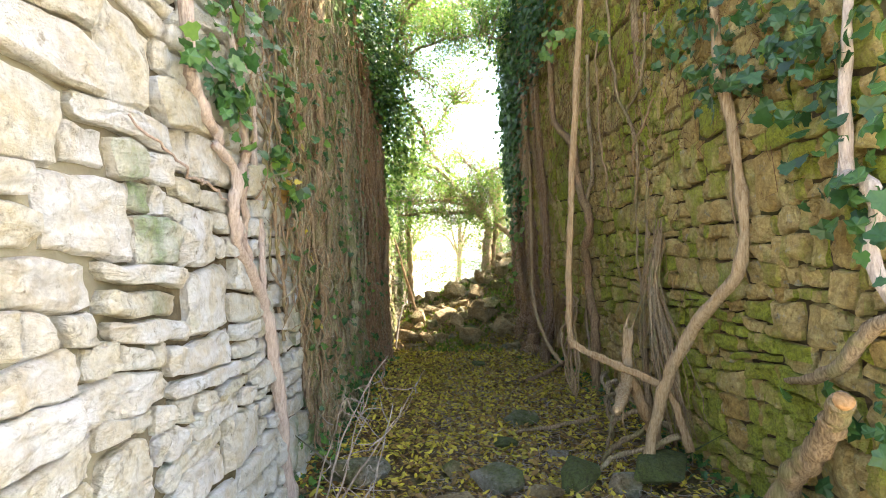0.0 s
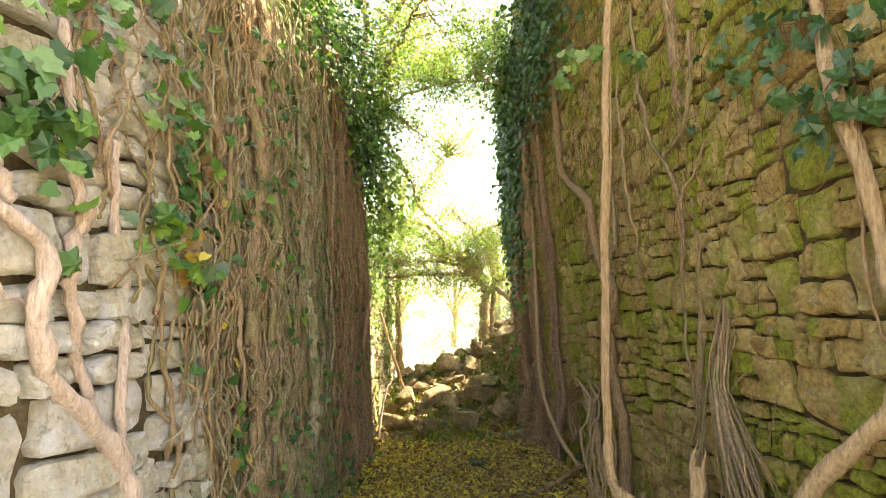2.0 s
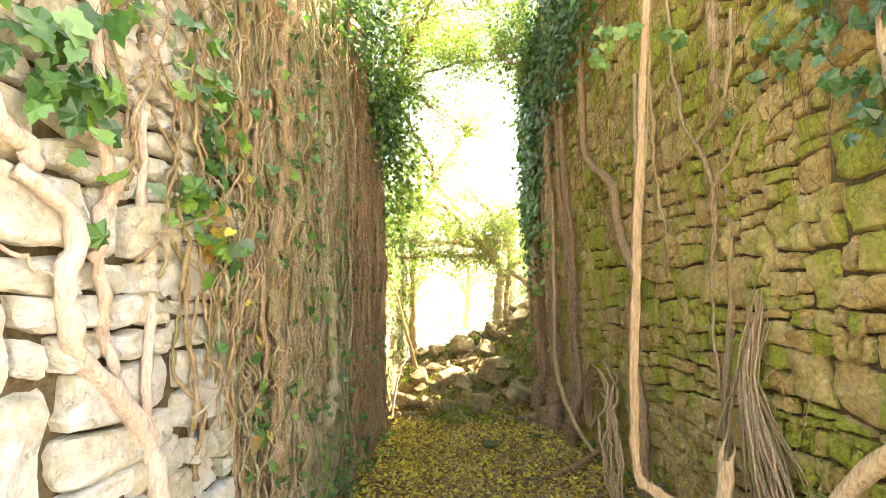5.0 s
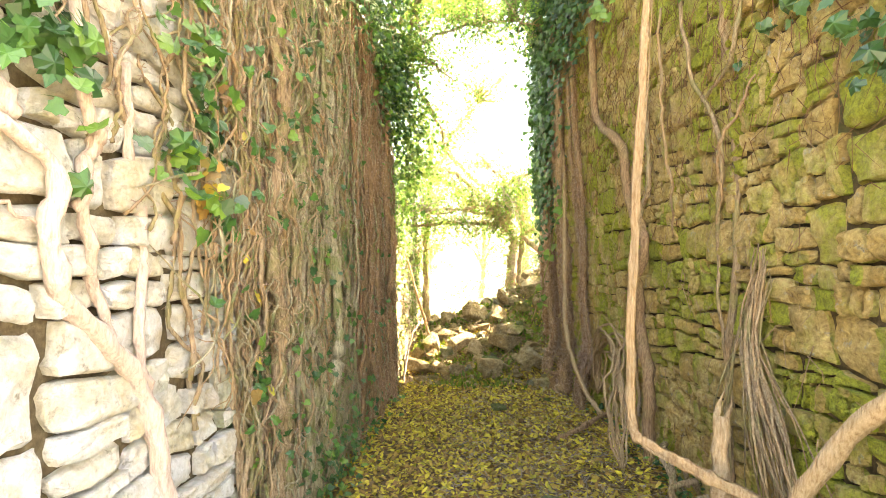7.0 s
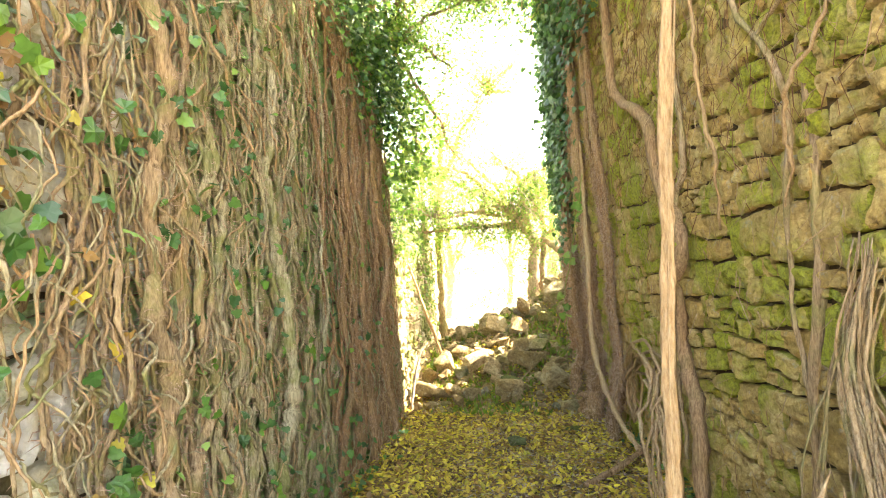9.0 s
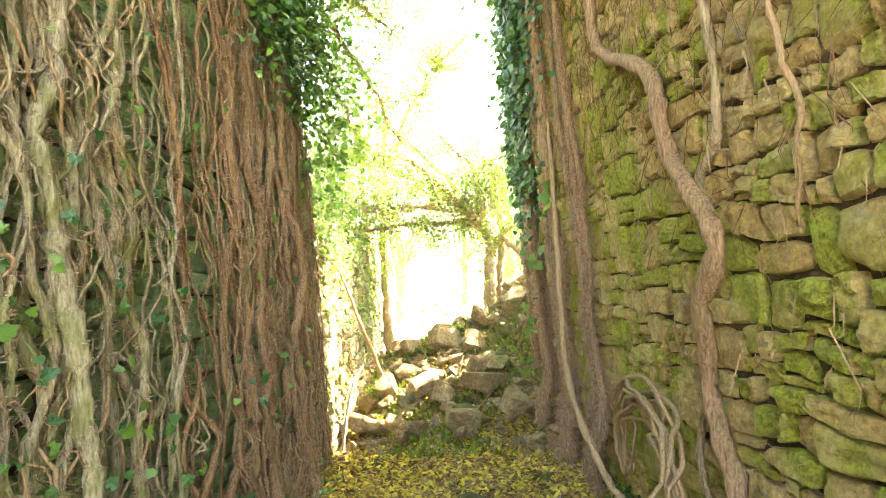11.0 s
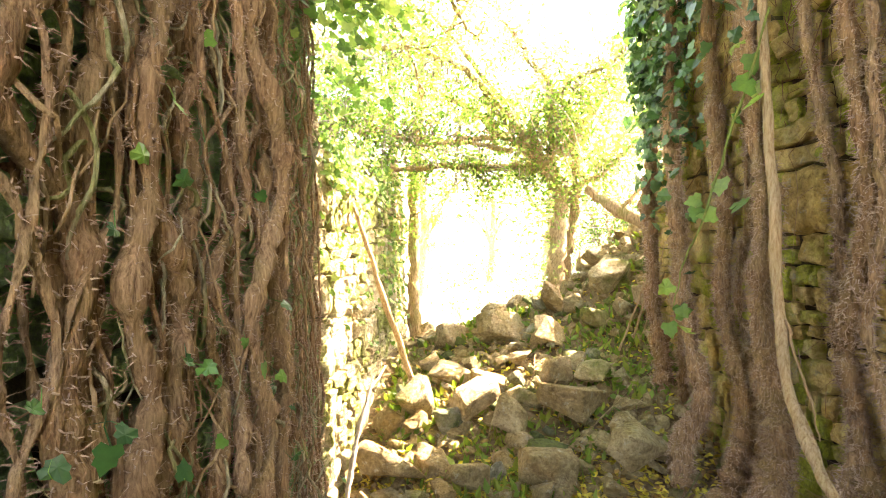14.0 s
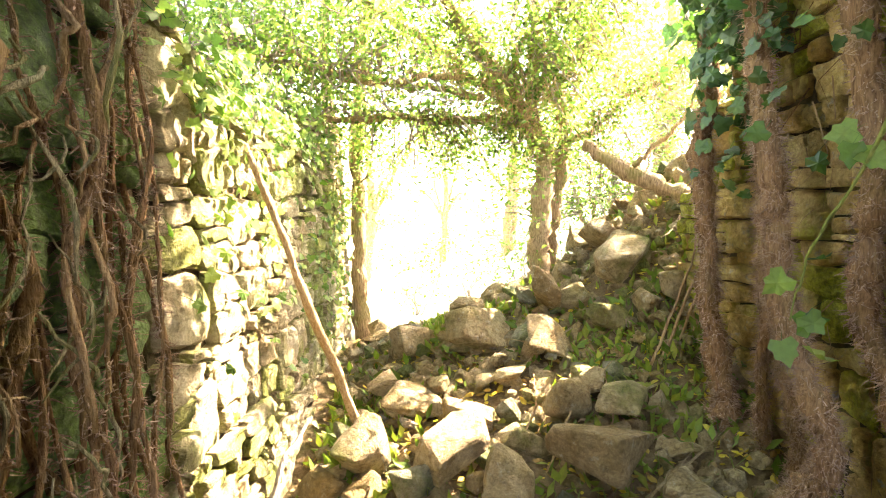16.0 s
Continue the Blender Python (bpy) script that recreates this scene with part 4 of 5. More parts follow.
tree("bent_tree", "ivy-clad bent tree arching over the rubble bank",
     [([(0.78, 13.2, 0.9), (0.80, 13.2, 1.3), (0.86, 13.2, 1.9), (0.80, 13.15, 2.35), (0.55, 13.1, 2.6)], [0.13, 0.11, 0.10, 0.085, 0.06]),
      ([(0.92, 13.3, 1.0), (1.0, 13.3, 1.7), (1.05, 13.25, 2.5), (0.95, 13.2, 3.3)], [0.07, 0.06, 0.05, 0.03])],
     [([(0.6, 13.1, 2.6), (0.07, 13.0, 2.95), (-0.54, 12.8, 3.35), (-1.05, 12.5, 3.8)], [0.05, 0.045, 0.035, 0.015]),
      ([(0.55, 13.1, 2.5), (-0.16, 13.0, 2.54), (-1.1, 12.6, 2.50), (-1.75, 12.2, 2.35)], [0.05, 0.04, 0.03, 0.012]),
      ([(0.8, 13.2, 2.4), (0.36, 13.0, 3.1), (-0.07, 12.6, 3.6), (-0.6, 12.0, 3.9)], [0.045, 0.035, 0.028, 0.012]),
      ([(0.3, 13.0, 2.7), (-0.4, 12.7, 2.75), (-1.2, 12.2, 2.72), (-1.9, 11.6, 2.9)], [0.035, 0.03, 0.022, 0.01]),
      ([(0.95, 13.2, 2.8), (1.3, 12.9, 3.5), (1.5, 12.4, 4.2)], [0.04, 0.03, 0.012]),
      ([(0.70, 13.1, 2.45), (0.30, 12.6, 2.85), (-0.15, 12.1, 3.15), (-0.75, 11.6, 3.3), (-1.4, 11.2, 3.3)], [0.055, 0.05, 0.042, 0.032, 0.012]),
      ([(0.85, 13.2, 2.5), (0.7, 12.6, 3.0), (0.45, 12.0, 3.3), (0.1, 11.5, 3.6)], [0.05, 0.042, 0.032, 0.012]),
      ([(0.4, 12.8, 2.75), (-0.1, 12.4, 2.75), (-0.7, 12.0, 2.68), (-1.5, 11.7, 2.75)], [0.03, 0.026, 0.02, 0.008]),
      ([(0.9, 13.2, 2.2), (1.5, 13.0, 2.7), (2.1, 12.6, 3.0)], [0.035, 0.025, 0.01]),
      ([(0.75, 13.1, 2.3), (0.5, 12.7, 2.9), (0.9, 12.2, 3.3), (1.35, 11.8, 3.5)], [0.03, 0.025, 0.02, 0.01])],
     [((0.75, 12.8, 2.7), (0.5, 0.5, 0.4), 6500), ((-0.6, 12.6, 2.8), (0.6, 0.5, 0.35), 5000), ((-1.4, 12.0, 2.95), (0.4, 0.6, 0.4), 9000), ((-0.1, 12.5, 3.25), (0.7, 0.6, 0.35), 4500), ((1.3, 12.5, 3.0), (0.45, 0.5, 0.4), 7000), ((0.3, 12.9, 2.25), (0.35, 0.3, 0.15), 1500),
      ((-0.1, 13.6, 2.3), (0.5, 0.4, 0.2), 900), ((0.78, 13.15, 1.8), (0.12, 0.1, 0.4), 500)], M_leaf, M_bark, 61, twigs=900, twig_mat=M_twig)
tree("twin_trunk_tree", "pair of slim ivy-wrapped trunks beside the sunlit wall",
     [([(-1.06, 13.4, 0.4), (-1.08, 13.4, 1.2), (-1.12, 13.4, 2.4), (-1.2, 13.3, 4.2)], [0.07, 0.06, 0.055, 0.04]),
      ([(-0.86, 13.5, 0.4), (-0.88, 13.5, 1.3), (-0.88, 13.5, 2.4), (-0.8, 13.5, 4.4)], [0.085, 0.075, 0.07, 0.045])],
     [([(-1.15, 13.4, 3.0), (-1.8, 13.0, 3.8), (-2.3, 12.4, 4.4)], [0.04, 0.03, 0.012]), ([(-0.85, 13.5, 3.4), (-0.3, 13.2, 4.3), (0.2, 12.6, 4.9)], [0.04, 0.03, 0.012])],
     [((-1.0, 13.4, 2.2), (0.16, 0.12, 0.5), 700), ((-1.6, 13.0, 3.9), (0.6, 0.5, 0.5), 3500), ((-0.4, 13.2, 4.4), (0.6, 0.5, 0.5), 3000), ((0.4, 12.5, 5.3), (0.7, 0.5, 0.5), 4000), ((-0.75, 13.4, 1.9), (0.08, 0.1, 0.4), 300)], M_leaf, M_bark, 62, twigs=200)
tree("wall_shrub", "leafy shrub leaning out from the top of the wall",
     [([(-1.1, 9.2, 4.4), (-0.9, 9.5, 4.6), (-0.6, 9.8, 4.6), (-0.2, 10.2, 4.4)], [0.05, 0.045, 0.03, 0.012])],
     [([(-1.0, 9.3, 4.5), (-0.6, 10.0, 4.0), (-0.3, 10.6, 3.5), (-0.1, 11.0, 3.2)], [0.03, 0.024, 0.016, 0.006]),
      ([(-1.0, 9.3, 4.5), (-0.8, 9.9, 3.7), (-0.65, 10.4, 3.1), (-0.5, 10.7, 2.7)], [0.03, 0.022, 0.014, 0.006]),
      ([(-0.8, 9.5, 4.6), (-0.1, 9.6, 5.0), (0.6, 9.7, 5.1), (1.1, 9.8, 5.0)], [0.03, 0.024, 0.016, 0.006]),
      ([(-0.9, 9.4, 4.6), (-0.5, 8.6, 5.1), (0.0, 7.8, 5.3)], [0.03, 0.022, 0.01]),
      ([(-0.9, 9.4, 4.6), (-0.5, 9.8, 5.6), (0.2, 10.2, 6.1), (1.0, 10.4, 6.3)], [0.035, 0.03, 0.02, 0.008]),
      ([(-0.9, 9.4, 4.6), (-0.6, 9.0, 5.6), (0.0, 8.6, 6.1), (0.7, 8.3, 6.3)], [0.035, 0.028, 0.018, 0.008]),
      ([(-0.8, 9.6, 4.7), (-0.3, 10.6, 5.7), (0.2, 11.3, 6.3), (0.7, 11.9, 6.6)], [0.035, 0.028, 0.018, 0.008])],
     [((-0.45, 10.3, 3.8), (0.3, 0.45, 0.45), 2000), ((-0.6, 10.5, 3.0), (0.2, 0.4, 0.35), 450), ((0.1, 10.2, 5.4), (0.5, 0.6, 0.4), 2200), ((0.3, 9.9, 5.9), (0.9, 0.7, 0.5), 5000), ((-0.4, 9.6, 4.6), (0.4, 0.4, 0.4), 3000), ((0.1, 8.6, 5.3), (0.5, 0.6, 0.25), 900),
      ((0.0, 10.6, 3.4), (0.2, 0.3, 0.2), 260), ((0.1, 9.6, 5.5), (0.8, 0.9, 0.5), 9500), ((0.2, 11.2, 5.9), (0.8, 0.7, 0.5), 8500), ((-0.55, 9.3, 4.9), (0.25, 0.5, 0.4), 4000), ((-0.75, 10.0, 4.2), (0.15, 0.4, 0.4), 900),
      ((0.2, 7.6, 5.9), (0.8, 0.9, 0.3), 5000)], M_leaf, M_bark, 63, size=(0.025, 0.055), twigs=520)
stem_thing("broken_vine", "pale broken stem hanging down the ivy-clad wall", "vine", [([(-0.83, 8.6, 4.18), (-0.84, 8.6, 4.6), (-0.82, 8.62, 5.2), (-0.88, 8.65, 6.0)], [0.03, 0.036, 0.034, 0.03], {"wobble": 0.006, "sides": 10})], M_bark_pale, 64)
rs = np.random.default_rng(70)
FAR = [(-4.5, 19, 4.2), (-1.8, 22, 4.6), (1.6, 21, 4.4), (4.6, 18, 5.2), (7.5, 22, 6), (-8, 24, 6), (-3.2, 16.5, 3.4), (0.2, 28, 5), (3.0, 15.6, 3.6)]
for k, (x, y, h) in enumerate(FAR):
    z0 = float(ground_height(np.array(x), np.array(y)))
    clouds = [((x + rs.normal(0, 0.8), y + rs.normal(0, 0.6), z0 + h * f), (0.9, 0.8, 0.5), 900) for f in (0.35, 0.5, 0.65, 0.8, 0.95)]
    limbs = [([(x, y, z0 + h * 0.3), ((x + c[0][0]) / 2, (y + c[0][1]) / 2, z0 + h * 0.5), c[0]], [0.06, 0.04, 0.015]) for c in clouds]
    tree("background_tree", "pale green sunlit tree beyond the ruin", [([(x, y, z0 - 0.1), (x + 0.1, y, z0 + h * 0.4), (x, y, z0 + h * 0.8)], [0.16, 0.12, 0.05])], limbs, clouds, M_far, M_bark, 71 + k,
         size=(0.07, 0.13), kind=SPRIG, twigs=60)
for k, (x, y) in enumerate([(-0.4, 16.5), (0.5, 18.0), (-1.6, 18.5), (1.2, 16.2), (2.4, 18.8), (-0.2, 21)]):
    z0 = float(ground_height(np.array(x), np.array(y)))
    limbs = [([(x, y, z0), (x + dx * 0.5, y, z0 + 0.5), (x + dx, y + dx * 0.3, z0 + 1.1)], [0.014, 0.01, 0.004]) for dx in (-0.5, -0.2, 0.2, 0.45)]
    tree("young_bush", "thin young bush in the bright clearing", limbs[:1], limbs[1:], [((x, y, z0 + 0.7), (0.4, 0.4, 0.3), 420)], M_far, M_twig, 90 + k, size=(0.04, 0.08), twigs=30)

for k, (x, y, z, r) in enumerate([(3.3, 14.2, 2.5, 0.7), (1.8, 14.6, 2.0, 0.5), (2.4, 15.4, 2.6, 0.9), (-2.0, 11.4, 2.4, 0.5), (-2.2, 12.6, 2.6, 0.6)]):
    z0 = float(ground_height(np.array(x), np.array(y)))
    limbs = [([(x, y, z0 - 0.05), (x + dx * r * 0.5, y, (z0 + z) / 2), (x + dx * r, y + dx * 0.3, z + 0.3)], [0.03, 0.02, 0.006]) for dx in (0.1, -0.8, -0.3, 0.5)]
    tree("leafy_bush", "sunlit leafy bush behind the broken walls", limbs[:1], limbs[1:], [((x, y, z), (r, r * 0.8, r * 0.6), 3200)], M_leaf, M_bark, 120 + k, twigs=120, twig_mat=M_twig)

rs = np.random.default_rng(131)
n = 1500
c = np.array([[0.75, 12.7, 2.7], [0.2, 12.6, 2.75], [1.2, 12.5, 2.8], [-0.7, 12.4, 2.85]])[rs.integers(0, 4, n)] + rs.normal(0, 1, (n, 3)) * np.array([0.35, 0.3, 0.18])
tagged(new("dry_strands", hairs("dry_strands", c, rs.normal(0, 0.5, (n, 3)) + np.array([-0.1, -0.1, -0.7]), rs.uniform(0.10, 0.34, n), 0.0026, rs, M_bark_pale)),
       "dry pale strands hanging from the bent tree", "dry vine", kind="stuff")

# ---- rubble ----
def rock_mesh(k, flat=1.0):
    """An angular broken stone about one metre across."""
    rng = np.random.default_rng(200 + k)
    bm = bmesh.new()
    for _ in range(13):
        v = rng.uniform(-1, 1, 3)
        v = v / (np.abs(v) ** 3).sum() ** (1 / 3) * rng.uniform(0.85, 1.0)
        bm.verts.new(v * np.array([0.5, 0.42, 0.36 * flat]))
    res = bmesh.ops.convex_hull(bm, input=bm.verts)
    bmesh.ops.delete(bm, geom=list({g for g in res["geom_interior"] + res["geom_unused"] if isinstance(g, bmesh.types.BMVert)}), context="VERTS")
    bmesh.ops.bevel(bm, geom=list(bm.edges), offset=0.035, segments=2, profile=0.6, affect="EDGES")
    bmesh.ops.triangulate(bm, faces=bm.faces)
    bmesh.ops.subdivide_edges(bm, edges=[e for e in bm.edges if e.calc_length() > 0.25], cuts=1, use_grid_fill=False)
    for v in bm.verts:
        v.co += v.co.normalized() * 0.03 * noise.noise(v.co * 4 + Vector((k * 7.1, 0, 0)))
    me = bpy.data.meshes.new("rock")
    bm.to_mesh(me)
    bm.free()
    me.materials.append(M_rock)
    return me


ROCKS = [rock_mesh(k, f) for k, f in enumerate([1, 0.8, 0.6, 1, 0.7, 0.5, 0.9, 1.1, 0.65, 0.85])]
ROCKS_MOSS = [m.copy() for m in ROCKS]
for m in ROCKS_MOSS:
    m.materials.clear()
    m.materials.append(M_mossrock)


def rock(x, y, size, k, turn=(0, 0, 0), lift=0.0, stretch=(1, 1, 1), moss=False, label="angular pale brown stone lying in the rubble bank", group="rubble stones"):
    if group == "rubble stones":
        size *= 0.95
    z = float(ground_height(np.array(x), np.array(y))) + size * 0.22 + lift
    ob = new("rock", (ROCKS_MOSS if moss else ROCKS)[k % 10])
    ob.matrix_world = pose(x, y, z, *turn) @ Matrix.Diagonal((size * stretch[0], size * stretch[1], size * stretch[2], 1))
    return tagged(ob, label, "stone", group)


# the stones that stand out, front of the bank first
rock(-0.50, 10.02, 0.74, 2, (14, 6, -14), 0.02, (1.05, 0.6, 0.7), label="long flat pale stone tilted at the rubble foot")
rock(-0.08, 9.98, 0.38, 0, (10, 20, 40))
rock(0.42, 9.96, 0.50, 9, (0, 10, 15), 0.0)
rock(0.97, 10.12, 0.46, 3, (20, 10, 60), 0.03)
rock(0.62, 10.48, 0.58, 0, (15, 10, -20), 0.06, (1, 0.9, 0.95), label="big rounded brown stone in the rubble")
rock(0.20, 10.38, 0.50, 4, (30, 35, 30), 0.05)
rock(-0.08, 10.65, 0.50, 1, (5, -35, 25), 0.08)
rock(0.80, 10.75, 0.36, 6, (0, -10, 45), 0.1)
rock(0.55, 10.85, 0.32, 7, (20, 0, 5), 0.1)
rock(-0.52, 10.75, 0.46, 7, (10, 30, 70), 0.1, label="upright pale block leaning by the sunlit wall")
rock(-0.30, 11.2, 0.5, 5, (6, 4, 20), 0.0)
rock(-0.35, 12.2, 0.24, 0, (0, 0, 0), 0.05, moss=True, label="dark mossy stone on the crest of the rubble")
rock(0.08, 12.0, 0.36, 5, (0, -8, 10), 0.1)
rock(0.15, 11.72, 0.56, 1, (40, 10, 10), 0.05)
rock(0.52, 11.4, 0.42, 6, (30, 40, 0), 0.05)
rock(1.12, 11.7, 0.46, 3, (10, -30, 35), 0.1)
rock(1.10, 12.2, 0.42, 1, (10, 20, 60), 0.1)
rock(1.32, 11.35, 0.28, 7, (0, 70, 30), 0.05)
rock(0.95, 11.4, 0.32, 9, (0, 15, 20), 0.05)
rock(0.62, 11.85, 0.5, 8, (60, 10, 80), 0.08)
rock(1.12, 9.76, 0.30, 9, (0, 0, 30))
rs = np.random.default_rng(300)
placed = []
tries = 0
while len(placed) < 275 and tries < 14000:
    tries += 1
    x, y = rs.uniform(-0.75, 2.6), rs.uniform(9.75, 13.0)
    if y < 11.45 and x > 1.22 or y < 10.0 + rs.uniform(0, 0.6) and rs.random() < 0.5:
        continue
    s = rs.choice([0.10, 0.14, 0.19, 0.25, 0.32, 0.4], p=[0.10, 0.20, 0.25, 0.23, 0.15, 0.07])
    if any((x - a) ** 2 + (y - b) ** 2 < (0.27 * (s + c)) ** 2 for a, b, c in placed):
        continue
    placed.append((x, y, s))
    rock(x, y, s, int(rs.integers(0, 10)), tuple(rs.uniform(-35, 35, 2)) + (rs.uniform(0, 360),), rs.uniform(-0.02, 0.05), tuple(rs.uniform(0.75, 1.2, 3)), moss=rs.random() < 0.18,
         label="broken brown stone in the rubble bank")
def small_rubble():
    """Chips and fist-sized stones between the larger ones, one joined mesh."""
    rng = np.random.default_rng(310)
    bm = bmesh.new()
    bmesh.ops.create_icosphere(bm, subdivisions=1, radius=0.5)
    tv = np.array([v.co[:] for v in bm.verts])
    tf = np.array([[v.index for v in f.verts] for f in bm.faces])
    bm.free()
    N = 1900
    x, y = rng.uniform(-0.85, 2.4, N), rng.uniform(9.6, 13.2, N)
    s = rng.uniform(0.03, 0.13, N)
    z = ground_height(x, y) + s * 0.15
    shape = tv[None] * (1 + rng.normal(0, 0.2, (N, len(tv), 1))) * rng.uniform(0.6, 1.3, (N, 1, 3)) * s[:, None, None]
    v = shape + np.stack([x, y, z], 1)[:, None]
    f = tf[None] + (np.arange(N) * len(tv))[:, None, None]
    tagged(new("small_rubble", fast_mesh("small_rubble", v.reshape(-1, 3), f.reshape(-1, 3), M_rock)), "small broken stones filling the rubble bank", "rubble", kind="stuff")


small_rubble()
# stones of the passage floor
for x, y, s, k, st, moss in [(0.16, 4.62, 0.26, 2, (1, 0.7, 0.9), False), (0.45, 4.32, 0.36, 0, (1, 0.8, 0.8), True), (0.72, 4.2, 0.26, 1, (1, 1, 0.6), False), (0.98, 4.36, 0.38, 3, (1, 0.8, 0.8), True),
                             (1.48, 4.36, 0.46, 6, (1.1, 0.9, 0.8), True), (-0.5, 4.45, 0.48, 9, (1.1, 0.8, 0.6), True), (0.76, 5.8, 0.36, 0, (1, 1, 0.7), True), (1.25, 4.3, 0.26, 7, (1, 1, 0.8), True),
                             (0.48, 8.5, 0.34, 5, (1.1, 0.7, 0.5), True), (0.08, 7.2, 0.16, 1, (1, 1, 0.7), False), (-0.2, 7.8, 0.18, 2, (1, 1, 0.6), False), (0.2, 4.05, 0.3, 5, (1, 1, 0.5), False), (0.55, 5.1, 0.26, 6, (1, 1, 0.6), True),
                             (1.5, 3.8, 0.3, 4, (1, 1, 0.7), True), (0.95, 5.0, 0.2, 8, (1, 1, 0.7), True), (0.1, 9.0, 0.15, 3, (1, 1, 1), False), (-0.57, 9.9, 0.3, 4, (1, 0.8, 0.7), False), (1.05, 8.9, 0.2, 8, (1, 1, 0.6), True),
                             (-0.35, 5.2, 0.14, 2, (1, 1, 0.8), True), (0.75, 3.95, 0.22, 9, (1, 1, 0.6), False), (-0.25, 4.0, 0.24, 4, (1, 1, 0.5), True)]:
    s *= 1.1 if y < 5 else 1.0
    rock(x, y, s, k, (rs.uniform(-8, 8), rs.uniform(-8, 8), rs.uniform(0, 360)), -0.02, st, moss,
         "moss-covered stone half sunk in leaf litter" if moss else "grey stone half sunk in leaf litter", "floor stones")

# ---- sticks, fallen trunk, twigs ----
stem_thing("leaning_pole", "bare brown branch leaning on the sunlit wall", "branch", [([(-0.50, 10.85, 0.40), (-0.63, 10.65, 0.85), (-0.74, 10.4, 1.3), (-0.86, 10.08, 1.85)], [0.022, 0.021, 0.018, 0.012])], M_bark_pale, 401)
stem_thing("pale_stick", "bleached white curved stick at the wall foot", "branch", [([(-0.80, 9.75, 0.05), (-0.78, 9.85, 0.35), (-0.74, 9.95, 0.62), (-0.64, 10.1, 0.82)], [0.016, 0.016, 0.014, 0.008])], M_twig, 402)
stem_thing("fallen_trunk", "slanting mossy fallen trunk above the rubble", "log", [([(1.0, 12.3, 2.2), (1.35, 12.0, 1.98), (1.75, 11.6, 1.70), (2.2, 11.2, 1.38)], [0.045, 0.06, 0.066, 0.07], {"wobble": 0.016, "name": "trunk"}), ([(1.3, 12.05, 2.0), (1.5, 11.9, 2.2), (1.62, 11.7, 2.5)], [0.018, 0.014, 0.006], {"wobble": 0.01, "name": "branch"}), ([(1.6, 11.75, 1.78), (1.5, 11.6, 1.6), (1.3, 11.5, 1.5)], [0.014, 0.01, 0.005], {"wobble": 0.01, "name": "branch"})], M_bark, 403)
stem_thing("loose_sticks", "thin dead sticks caught on the rubble slope", "branch",
           [([(1.05 + 0.1 * k, 11.0 + 0.1 * k, 0.8), (1.2 + 0.06 * k, 10.95, 1.3), (1.3 + 0.1 * k, 10.9, 1.85)], [0.009, 0.008, 0.004], {"name": "stick"}) for k in range(4)] +
           [([(0.2 + 0.2 * k, 10.6, 0.35), (0.35 + 0.2 * k, 10.75, 0.6), (0.4 + 0.2 * k, 11.0, 0.75)], [0.006, 0.006, 0.003], {"name": "stick"}) for k in range(3)], M_bark_pale, 404)
rs = np.random.default_rng(410)
spray = []
for k in range(5):
    base = np.array([-0.50 + rs.normal(0, 0.04), 3.5 + rs.normal(0, 0.05), 0.0])
    tip = np.array([-0.36 + 0.09 * k + rs.normal(0, 0.04), 3.5 + rs.normal(0, 0.1), rs.uniform(0.75, 1.02)])
    mid = (base + tip) / 2 + rs.normal(0, 0.05, 3)
    spray.append(([tuple(base), tuple(mid), tuple(tip)], [0.006, 0.005, 0.002], {"n": 18, "sides": 5, "wobble": 0.006, "name": "twig"}))
    c = curve_points([base, mid, tip], 20)
    for j in range(9):
        s = c[rs.integers(6, 20)]
        e = s + rs.normal(0, 0.09, 3) + np.array([0.02, 0, 0.01])
        spray.append(([tuple(s), tuple((s + e) / 2 + rs.normal(0, 0.015, 3)), tuple(e)], [0.003, 0.0025, 0.001], {"n": 8, "sides": 4, "wobble": 0.003, "name": "twig"}))
stem_thing("dead_twigs", "spray of dry thorny grey twigs at the wall foot", "twigs", spray, M_twig, 411)
stem_thing("ground_branch", "dead branch lying in the leaf litter", "branch", [([(0.6, 5.4, 0.05), (1.0, 5.5, 0.08), (1.4, 5.6, 0.14)], [0.012, 0.016, 0.014])], M_bark, 412)
stem_thing("ground_branch", "dark dead branch lying in the leaf litter", "branch", [([(1.0, 7.4, 0.05), (1.25, 7.6, 0.12), (1.55, 7.8, 0.2)], [0.02, 0.026, 0.02])], M_bark_dark, 413)

# ---- litter and grass ----
rs = np.random.default_rng(420)
n = 34000
x, y = rs.uniform(-0.85, 1.8, n), np.concatenate([2.6 + 7.6 * rs.random(n - 3500) ** 0.62, rs.uniform(9.7, 13.0, 3500)])
z = ground_height(x, y) + rs.uniform(0.005, 0.045, n)
tagged(new("leaf_litter", leaves("leaf_litter", OVAL, np.stack([x, y, z], 1), (0, 0, 1), rs.uniform(0.03, 0.075, n), rs, M_litter, 0.4)), "yellow and brown fallen leaves covering the ground", "leaves", kind="stuff")
n = 9000
x, y = rs.uniform(-0.8, 1.7, n), rs.uniform(9.5, 12.8, n)
keep = (np.sin(3.3 * x + 1) * np.sin(2.7 * y) + rs.normal(0, 0.5, n)) > 0.25
x, y = x[keep], y[keep]
way = rs.normal(0, 0.5, (len(x), 3)) + np.array([0, 0, 1.0])
tagged(new("grass", leaves("grass", SPRIG, np.stack([x, y, ground_height(x, y) + 0.03], 1), way * np.array([1, 1, 0.3]), rs.uniform(0.05, 0.12, len(x)), rs, M_grass, 0.5, -1.5)), "green weeds between the rubble stones", "grass", kind="stuff")
n = 700
side = rs.random(n) < 0.5
y = rs.uniform(3.0, 9.0, n)
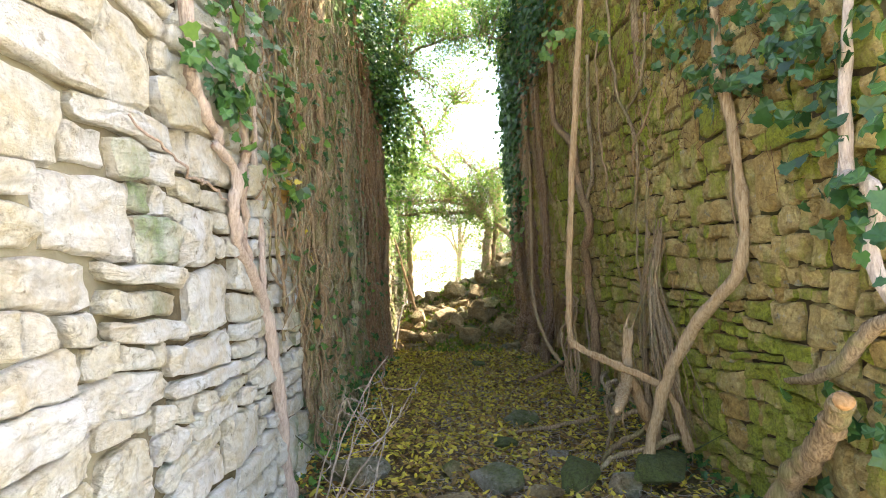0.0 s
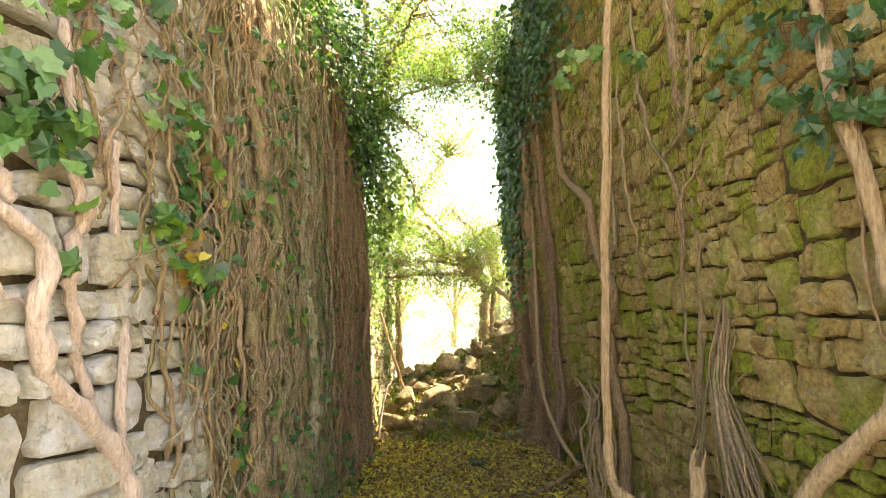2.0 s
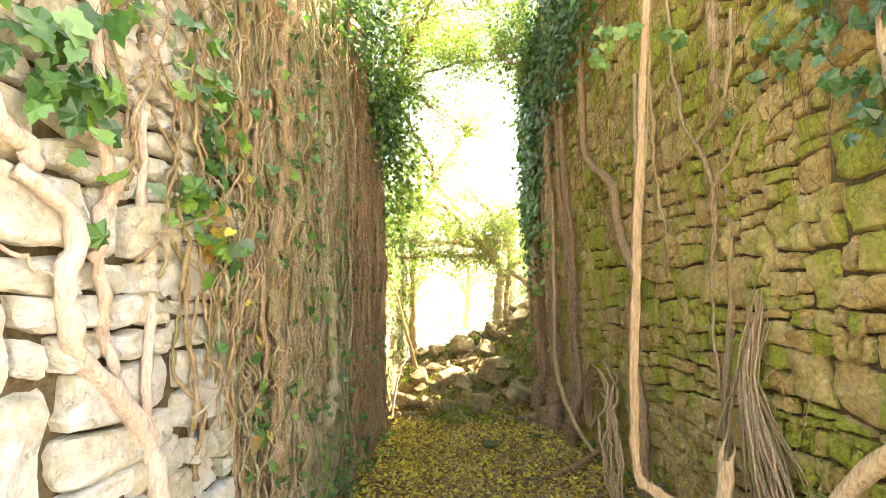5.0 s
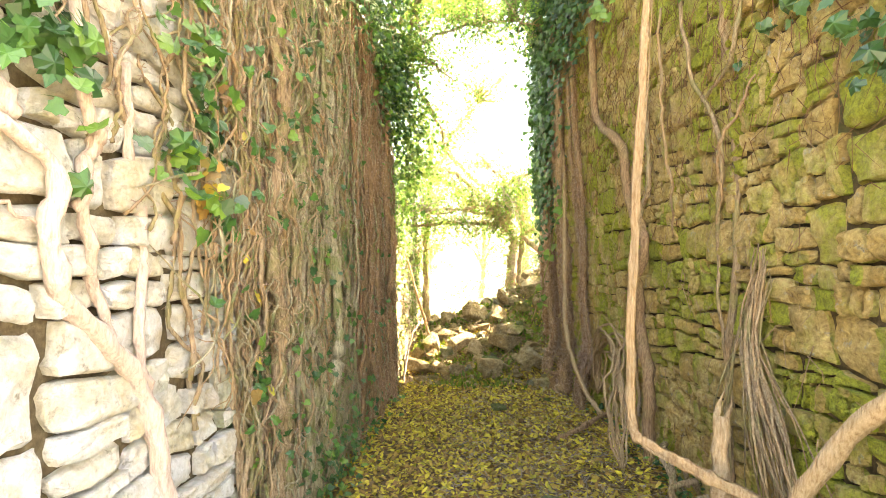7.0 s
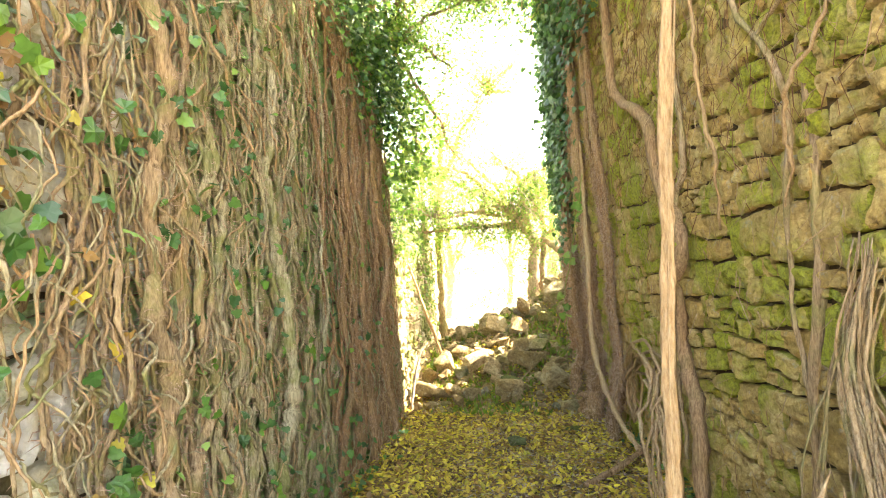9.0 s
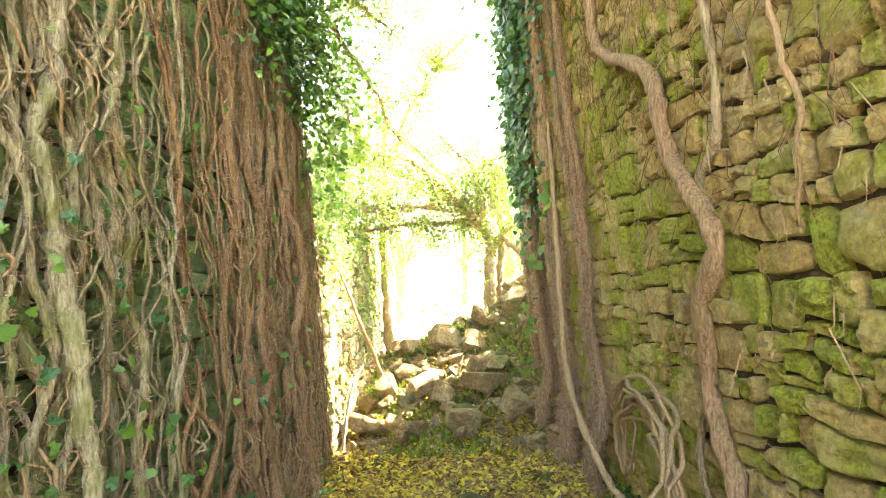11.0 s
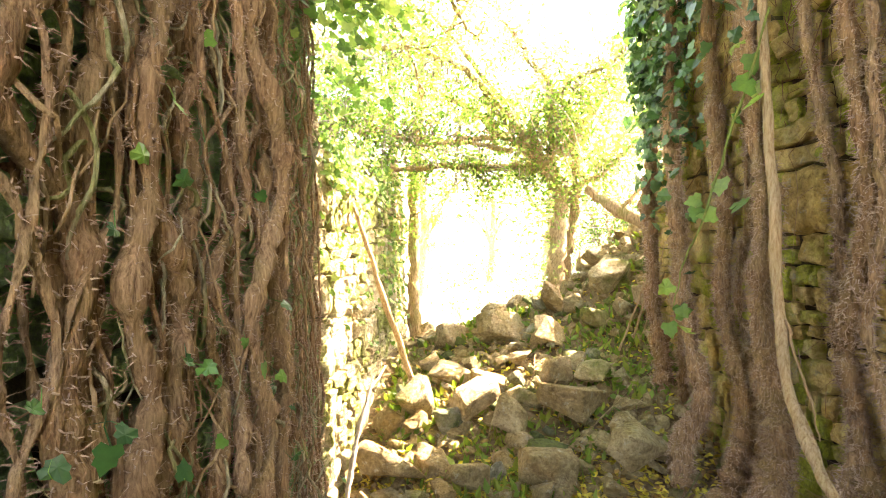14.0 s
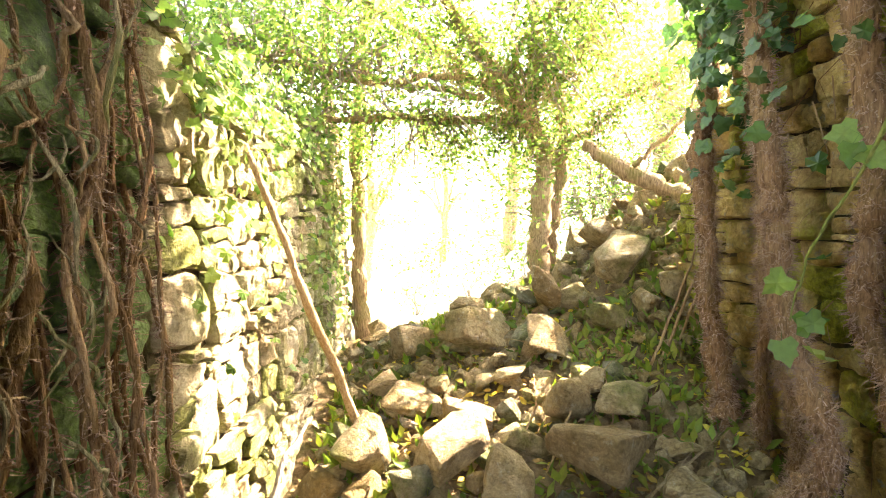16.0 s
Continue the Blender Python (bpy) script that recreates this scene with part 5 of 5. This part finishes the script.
x = np.where(side, left_face(y, 0.1) + np.abs(rs.normal(0.08, 0.08, n)), right_face(y, 0.1) - np.abs(rs.normal(0.08, 0.08, n)))
tagged(new("ground_ivy", leaves("ground_ivy", IVY, np.stack([x, y, ground_height(x, y) + rs.uniform(0.02, 0.1, n)], 1), (0, 0, 1), rs.uniform(0.03, 0.06, n), rs, M_ivy, 0.5)), "small ivy leaves creeping along the wall feet", "ivy", kind="stuff")
n = 2600
x, y = rs.uniform(0.0, 1.8, n), rs.uniform(3.6, 9.5, n)
tagged(new("twig_litter", hairs("twig_litter", np.stack([x, y, ground_height(x, y) + 0.03], 1), rs.normal(0, 1, (n, 3)) * np.array([1, 1, 0.12]), rs.uniform(0.05, 0.22, n), 0.0025, rs, M_twig)), "fine dry twigs strewn on the ground", "twigs", kind="stuff")


# ---- facing stones of the walls ----
def face_wall(wall, face, y0, y1, tops, sizes, out, mat, seed, near, count=300):
    """Facing stones: those in the stretch near (y0, y1, z0, z1) are pieces of their own, the rest one mesh."""
    rng = np.random.default_rng(seed)
    cells = layout(y0, y1, -0.05, lambda y: np.interp(y, [p[0] for p in tops], [p[1] for p in tops]), sizes, rng)
    rest, made = [], 0
    for c in cells:
        v, f = facing_stone(c, face, out, rng)
        cy, cz = (c[0][0] + c[2][0]) / 2, (c[0][1] + c[2][1]) / 2
        if near[0] < cy < near[1] and near[2] < cz < near[3] and made < count:
            child(new("stone", mesh_of("stone", v, f, mat, False)), wall)
            made += 1
        else:
            rest.append((v, f))
    tagged(child(new("stonework", mesh_of("stonework", *joined(rest), mat, False)), wall), kind="stuff")


face_wall(wall_left, left_face, 1.95, 9.52, LEFT_TOPS, (0.08, 0.18, 0.19, 0.42), 1, M_pale, 501, (1.9, 5.2, 0.3, 2.8))
face_wall(wall_right, right_face, 2.9, 10.6, RIGHT_TOPS, (0.075, 0.155, 0.11, 0.235), -1, M_ochre, 502, (2.6, 8.2, 0.4, 2.6))
face_wall(wall_ruin, left_face, 9.54, 13.5, RUIN_TOPS, (0.06, 0.12, 0.15, 0.34), 1, M_ruin, 503, (9.3, 13, 0.2, 2.3))
face_wall(wall_pier, right_face, 10.63, 11.4, PIER_TOPS, (0.06, 0.10, 0.16, 0.30), -1, M_ochre, 504, (10.7, 11.5, 0.2, 2.5))
